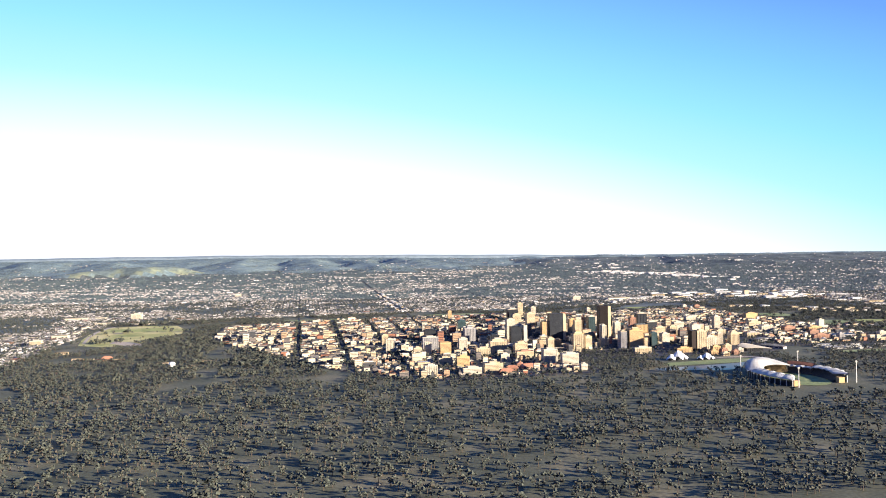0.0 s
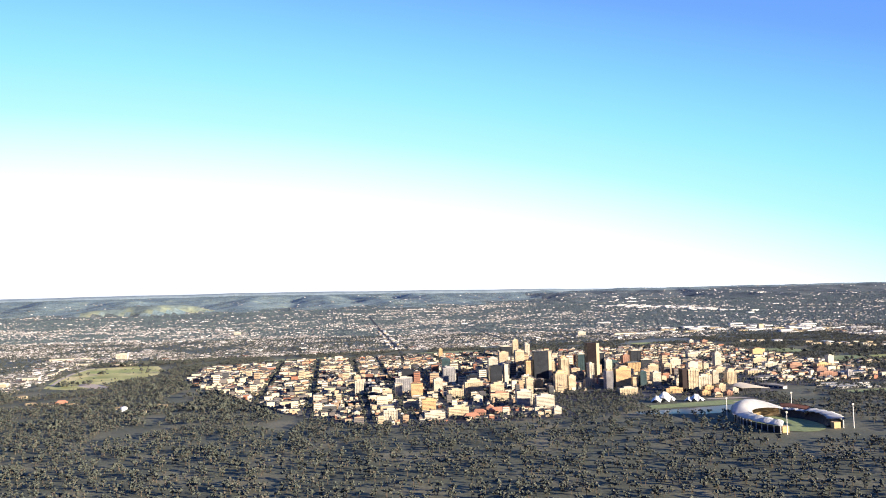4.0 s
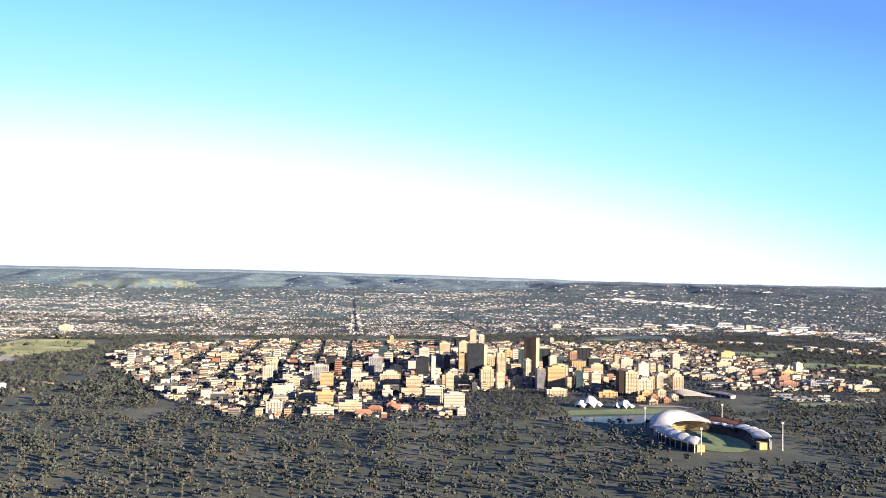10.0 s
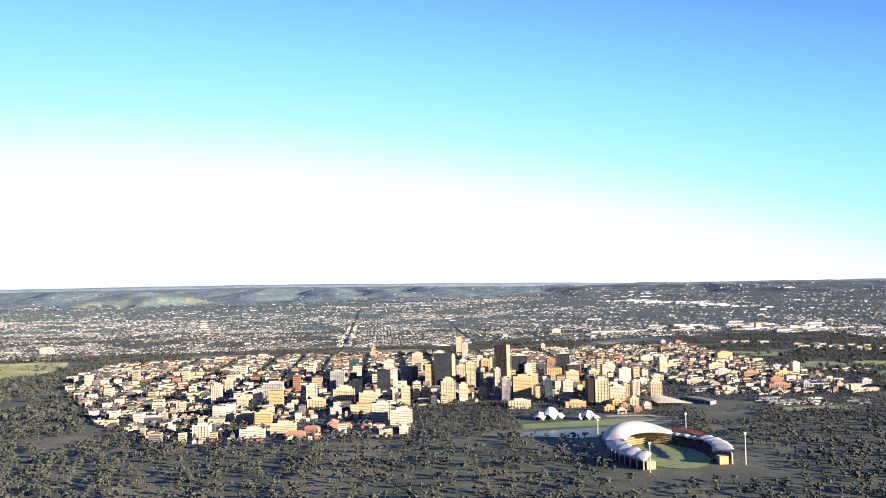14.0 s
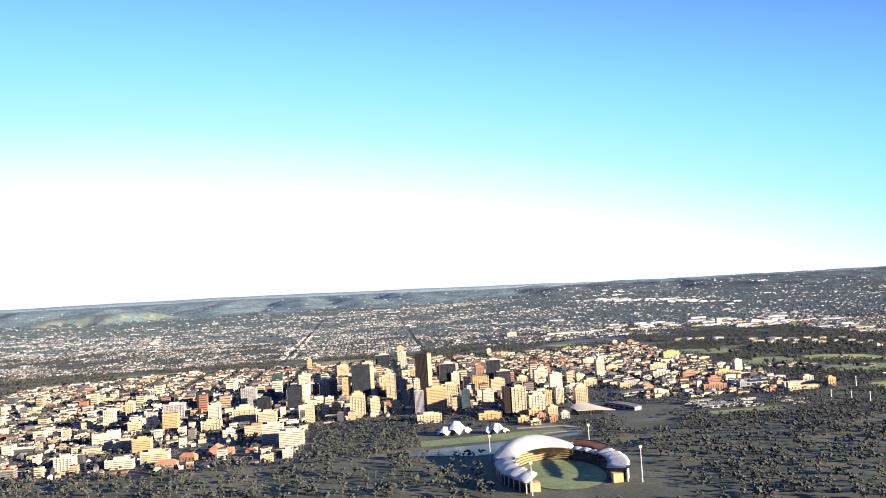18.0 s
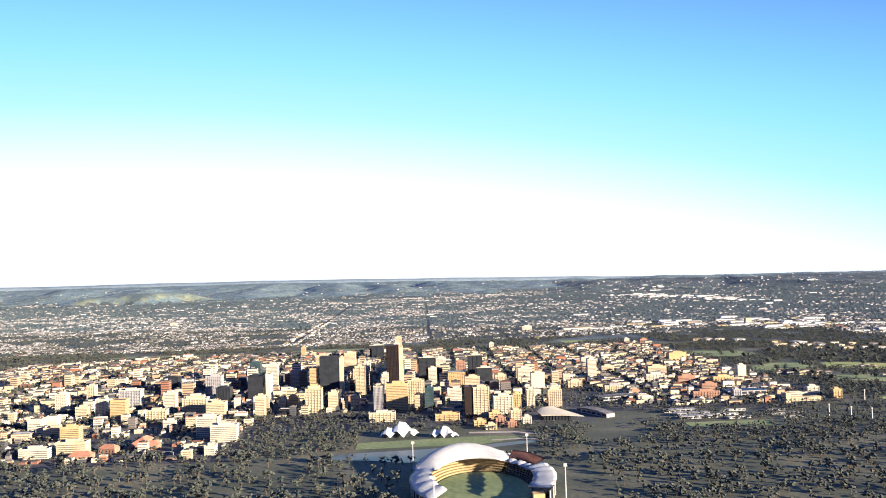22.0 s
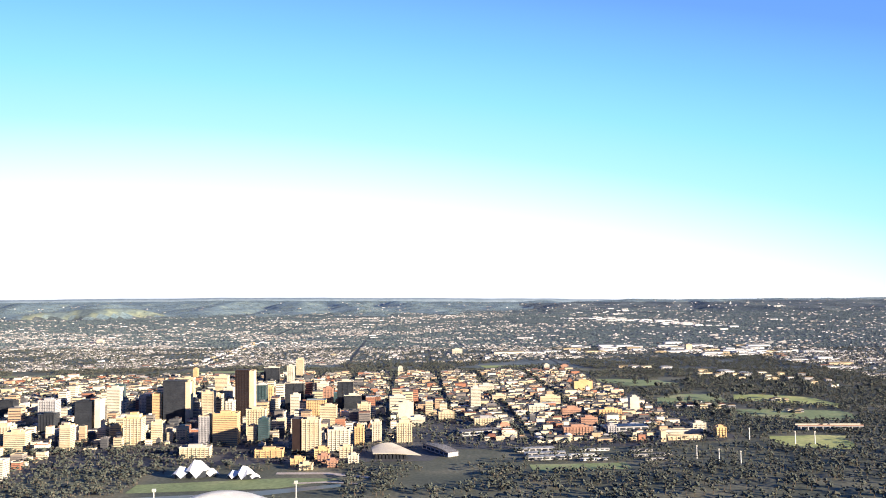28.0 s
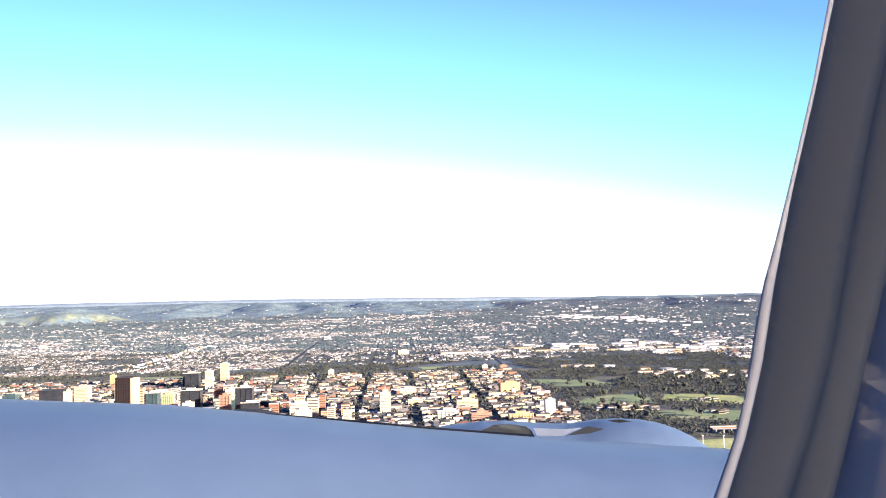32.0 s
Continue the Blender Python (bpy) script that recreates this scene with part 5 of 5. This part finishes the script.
# ---- single trees that stand apart along the eastern parkland ----
def tree_kind(seed, h, rad):
    r = random.Random(seed)
    ob = new("park_tree")
    bm = bmesh.new()
    box(bm, -.16, .16, -.16, .16, 0, h * .55, .5)
    part("trunk", bm, BARK, ob, "brown tapered trunk")
    for i in range(2):
        a = i * 2.9 + seed
        bm = bmesh.new()
        bmesh.ops.create_cone(bm, segments=6, radius1=.11, radius2=.03, depth=h * .45, cap_ends=True)
        bm.transform(Matrix.Translation((math.cos(a) * rad * .25, math.sin(a) * rad * .25, h * .6)) @ Euler((-math.sin(a) * .6, math.cos(a) * .6, 0)).to_matrix().to_4x4())
        part("limb", bm, BARK, ob)
    V, F = [], []
    for i in range(26):
        vs, fs = CLUMPS[i % 6]
        q = Vector((r.gauss(0, .42), r.gauss(0, .42), r.gauss(0, .26)))
        c = np.array([q.x * rad, q.y * rad, h * .72 + q.z * rad])
        F += (fs + 12 * i).tolist()
        V += (vs * rad * r.uniform(.2, .42) + c).tolist()
    me = bpy.data.meshes.new("crown")
    me.from_pydata(V, [], F)
    me.materials.append(LEAF)
    part("crown", me, None, ob)
    return tagged(ob, "%s grey-green gum tree with an open uneven crown" % ("tall" if h > 6 else "low"), "tree", "parkland trees")


TREES = [tree_kind(1, 7.0, 3.4), tree_kind(2, 6.2, 3.0), tree_kind(3, 5.0, 2.8), tree_kind(4, 8.0, 3.2), tree_kind(5, 4.4, 2.4)]
tr = np.random.default_rng(21)
n_tree = 0
while n_tree < 230:
    pick = tr.random()
    if pick < .6:
        u, v = tr.uniform(-215, 60), tr.uniform(900, 1330)
        if in_city(u, v) or u > 27 - (v - 954) * .496 - 4:
            continue
    elif pick < .75:
        u, v = tr.uniform(-372, -200), tr.choice([1318, 1330, 1470, 1612]) + tr.uniform(-5, 5)
    else:
        u, v = tr.uniform(890, 1190), tr.uniform(1060, 1420)
    k = n_tree % 5
    m = at(u, v, 0.1, tr.uniform(0, 360))
    if n_tree < 5:
        TREES[k].matrix_basis = m
    else:
        copy_thing(TREES[k], m @ Matrix.Diagonal((*([tr.uniform(.75, 1.2)] * 3), 1)))
    n_tree += 1

# ---- the airliner's own engine cowling and cabin window, fitted to the camera's view at the end of the flight line ----
aircraft = new("airliner")
aircraft.matrix_basis = pose(607.0685, 514.9178, 120.2839, 93.2522, 1.5035, 6.7807)
tagged(aircraft, "blue airliner engine cowling seen beside a grey cabin window frame", "aircraft")
SLOPE = math.tan(radians(29.7)) / 784


def along(points, x):
    """Smooth height of an edge, given by a few of its points."""
    xs, ys = [p[0] for p in points], [p[1] for p in points]
    return float(np.interp(x, xs, ys))


def barrel(name, mat_, edge, x0, x1, far, radius, label, n=56, back=70, front=105):
    """A rounded body lying across, its crest shaped to fit the camera's view; edge points are view coordinates."""
    bm = bmesh.new()
    rows = []
    for i in range(n + 1):
        q = x0 + (x1 - x0) * i / n
        rise = math.atan(-(along(edge, q) - 441) * SLOPE)
        lo, hi = -6.0, 2.0
        for _ in range(40):
            mid = (lo + hi) / 2
            if math.atan2(mid, far) + math.asin(min(1, radius / math.hypot(far, mid))) < rise:
                lo = mid
            else:
                hi = mid
        x = (q - 784) * SLOPE * far
        row = []
        for j in range(17):
            a = radians(-back + (back + front) * j / 16)
            row.append(bm.verts.new((x, mid + radius * math.cos(a), -far + radius * math.sin(a))))
        rows.append(row)
    for i in range(n):
        for j in range(16):
            f = bm.faces.new((rows[i][j], rows[i][j + 1], rows[i + 1][j + 1], rows[i + 1][j]))
            f.smooth = True
    bmesh.ops.solidify(bm, geom=bm.faces[:], thickness=0.012)
    return part(name, bm, mat_, aircraft, label)


CREST = [(-300, 694), (0, 708), (240, 715), (400, 728), (560, 741), (760, 758), (940, 770), (1100, 781), (1260, 790), (1500, 803)]
HUMP = [(740, 762), (800, 751), (850, 745.5), (895, 744), (950, 748), (990, 749.5), (1020, 748), (1060, 742), (1100, 740), (1140, 742), (1170, 747), (1200, 757), (1230, 771), (1262, 792)]
barrel("engine_cowling", COWL, CREST, -300, 1500, 3.4, 1.5, "broad blue painted cowling")
hump = barrel("fairing", COWL, HUMP, 740, 1262, 4.6, .55, "blue rounded fairing behind the cowling", n=64)
barrel("seal", SEAM, [(470, 731.5), (640, 744.5), (760, 756), (945, 769)], 470, 945, 3.75, .08, "black rubber seal strip", n=30)
barrel("slat_bump", PANEL, [(385, 729), (420, 724), (455, 723.5), (480, 728), (500, 734)], 385, 500, 3.9, .12, "dark grey bulge", n=16)


def panel(name, mat_, corners, far, label):
    """A thin plate just in front of the fairing, its corners placed by the camera's view."""
    bm = bmesh.new()
    bm.faces.new([bm.verts.new(((x - 784) * SLOPE * far, -(y - 441) * SLOPE * far, -far)) for x, y in corners][::-1])
    bmesh.ops.solidify(bm, geom=bm.faces[:], thickness=0.006)
    ob = part(name, bm, mat_, hump, label)
    return ob


panel("inspection_panel", PANEL, [(845, 765), (875, 752), (905, 751), (930, 755), (940, 762), (946, 772), (900, 771)], 3.95, "dull grey inspection panel")
panel("bright_panel", COWL_LIGHT, [(944, 758), (1000, 760), (1030, 757), (1000, 772), (950, 771)], 3.94, "bright bare metal plate")
panel("shaded_panel", PANEL, [(1003, 771), (1040, 755), (1070, 759), (1045, 767)], 3.93, "grey blended plate")
panel("marking", SEAM, [(1073, 745), (1095, 742.5), (1120, 746), (1096, 748.5)], 4.05, "dark diamond marking")


def trim_strip(name, mat_, left, right, near_left, near_right, label):
    """A tall curved strip of the window surround, between two edges placed in the camera's view, each given from top to
    bottom.
    """
    bm = bmesh.new()
    rows = []
    for i in range(37):
        y = -160 + 1250 * i / 36
        row = []
        for k in range(5):
            q = k / 4
            d = near_left + (near_right - near_left) * q
            x = along([(b, a) for a, b in left], y) * (1 - q) + along([(b, a) for a, b in right], y) * q
            d += .006 * math.sin(math.pi * q)
            row.append(bm.verts.new(((x - 784) * SLOPE * d, -(y - 441) * SLOPE * d, -d)))
        rows.append(row)
    for i in range(36):
        for k in range(4):
            f = bm.faces.new((rows[i][k], rows[i + 1][k], rows[i + 1][k + 1], rows[i][k + 1]))
            f.smooth = True
    bmesh.ops.solidify(bm, geom=bm.faces[:], thickness=-0.004)
    return part(name, bm, mat_, aircraft, label)


EDGE_A = [(1500, -160), (1466, 0), (1438, 150), (1403, 300), (1374, 420), (1349, 510), (1333, 600), (1318, 700), (1298, 780), (1262, 882), (1150, 1090)]
EDGE_B = [(1508, -160), (1476, 0), (1441, 170), (1402, 340), (1371, 500), (1350, 640), (1321, 770), (1287, 882), (1190, 1090)]
EDGE_C = [(1612, -160), (1590, 0), (1545, 200), (1508, 400), (1472, 620), (1436, 760), (1396, 882), (1300, 1090)]
EDGE_D = [(1680, -160), (1660, 0), (1625, 200), (1588, 400), (1552, 560), (1515, 720), (1476, 882), (1400, 1090)]
EDGE_E = [(1900, -160), (1900, 0), (1860, 200), (1830, 400), (1800, 560), (1780, 720), (1760, 882), (1740, 1090)]
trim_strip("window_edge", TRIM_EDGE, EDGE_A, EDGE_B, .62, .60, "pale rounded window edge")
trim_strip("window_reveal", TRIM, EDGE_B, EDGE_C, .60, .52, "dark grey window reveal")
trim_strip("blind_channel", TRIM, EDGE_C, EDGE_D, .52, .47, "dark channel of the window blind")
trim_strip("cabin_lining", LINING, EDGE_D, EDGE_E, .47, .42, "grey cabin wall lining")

# ---- the whole place is laid out from the flight line's start; its origin is the end ----
for ob in scene.objects:
    if ob.parent is None and ob.type != "CAMERA":
        ob.matrix_basis = Matrix.Translation((-HOME_X, -HOME_Y, 0)) @ ob.matrix_basis
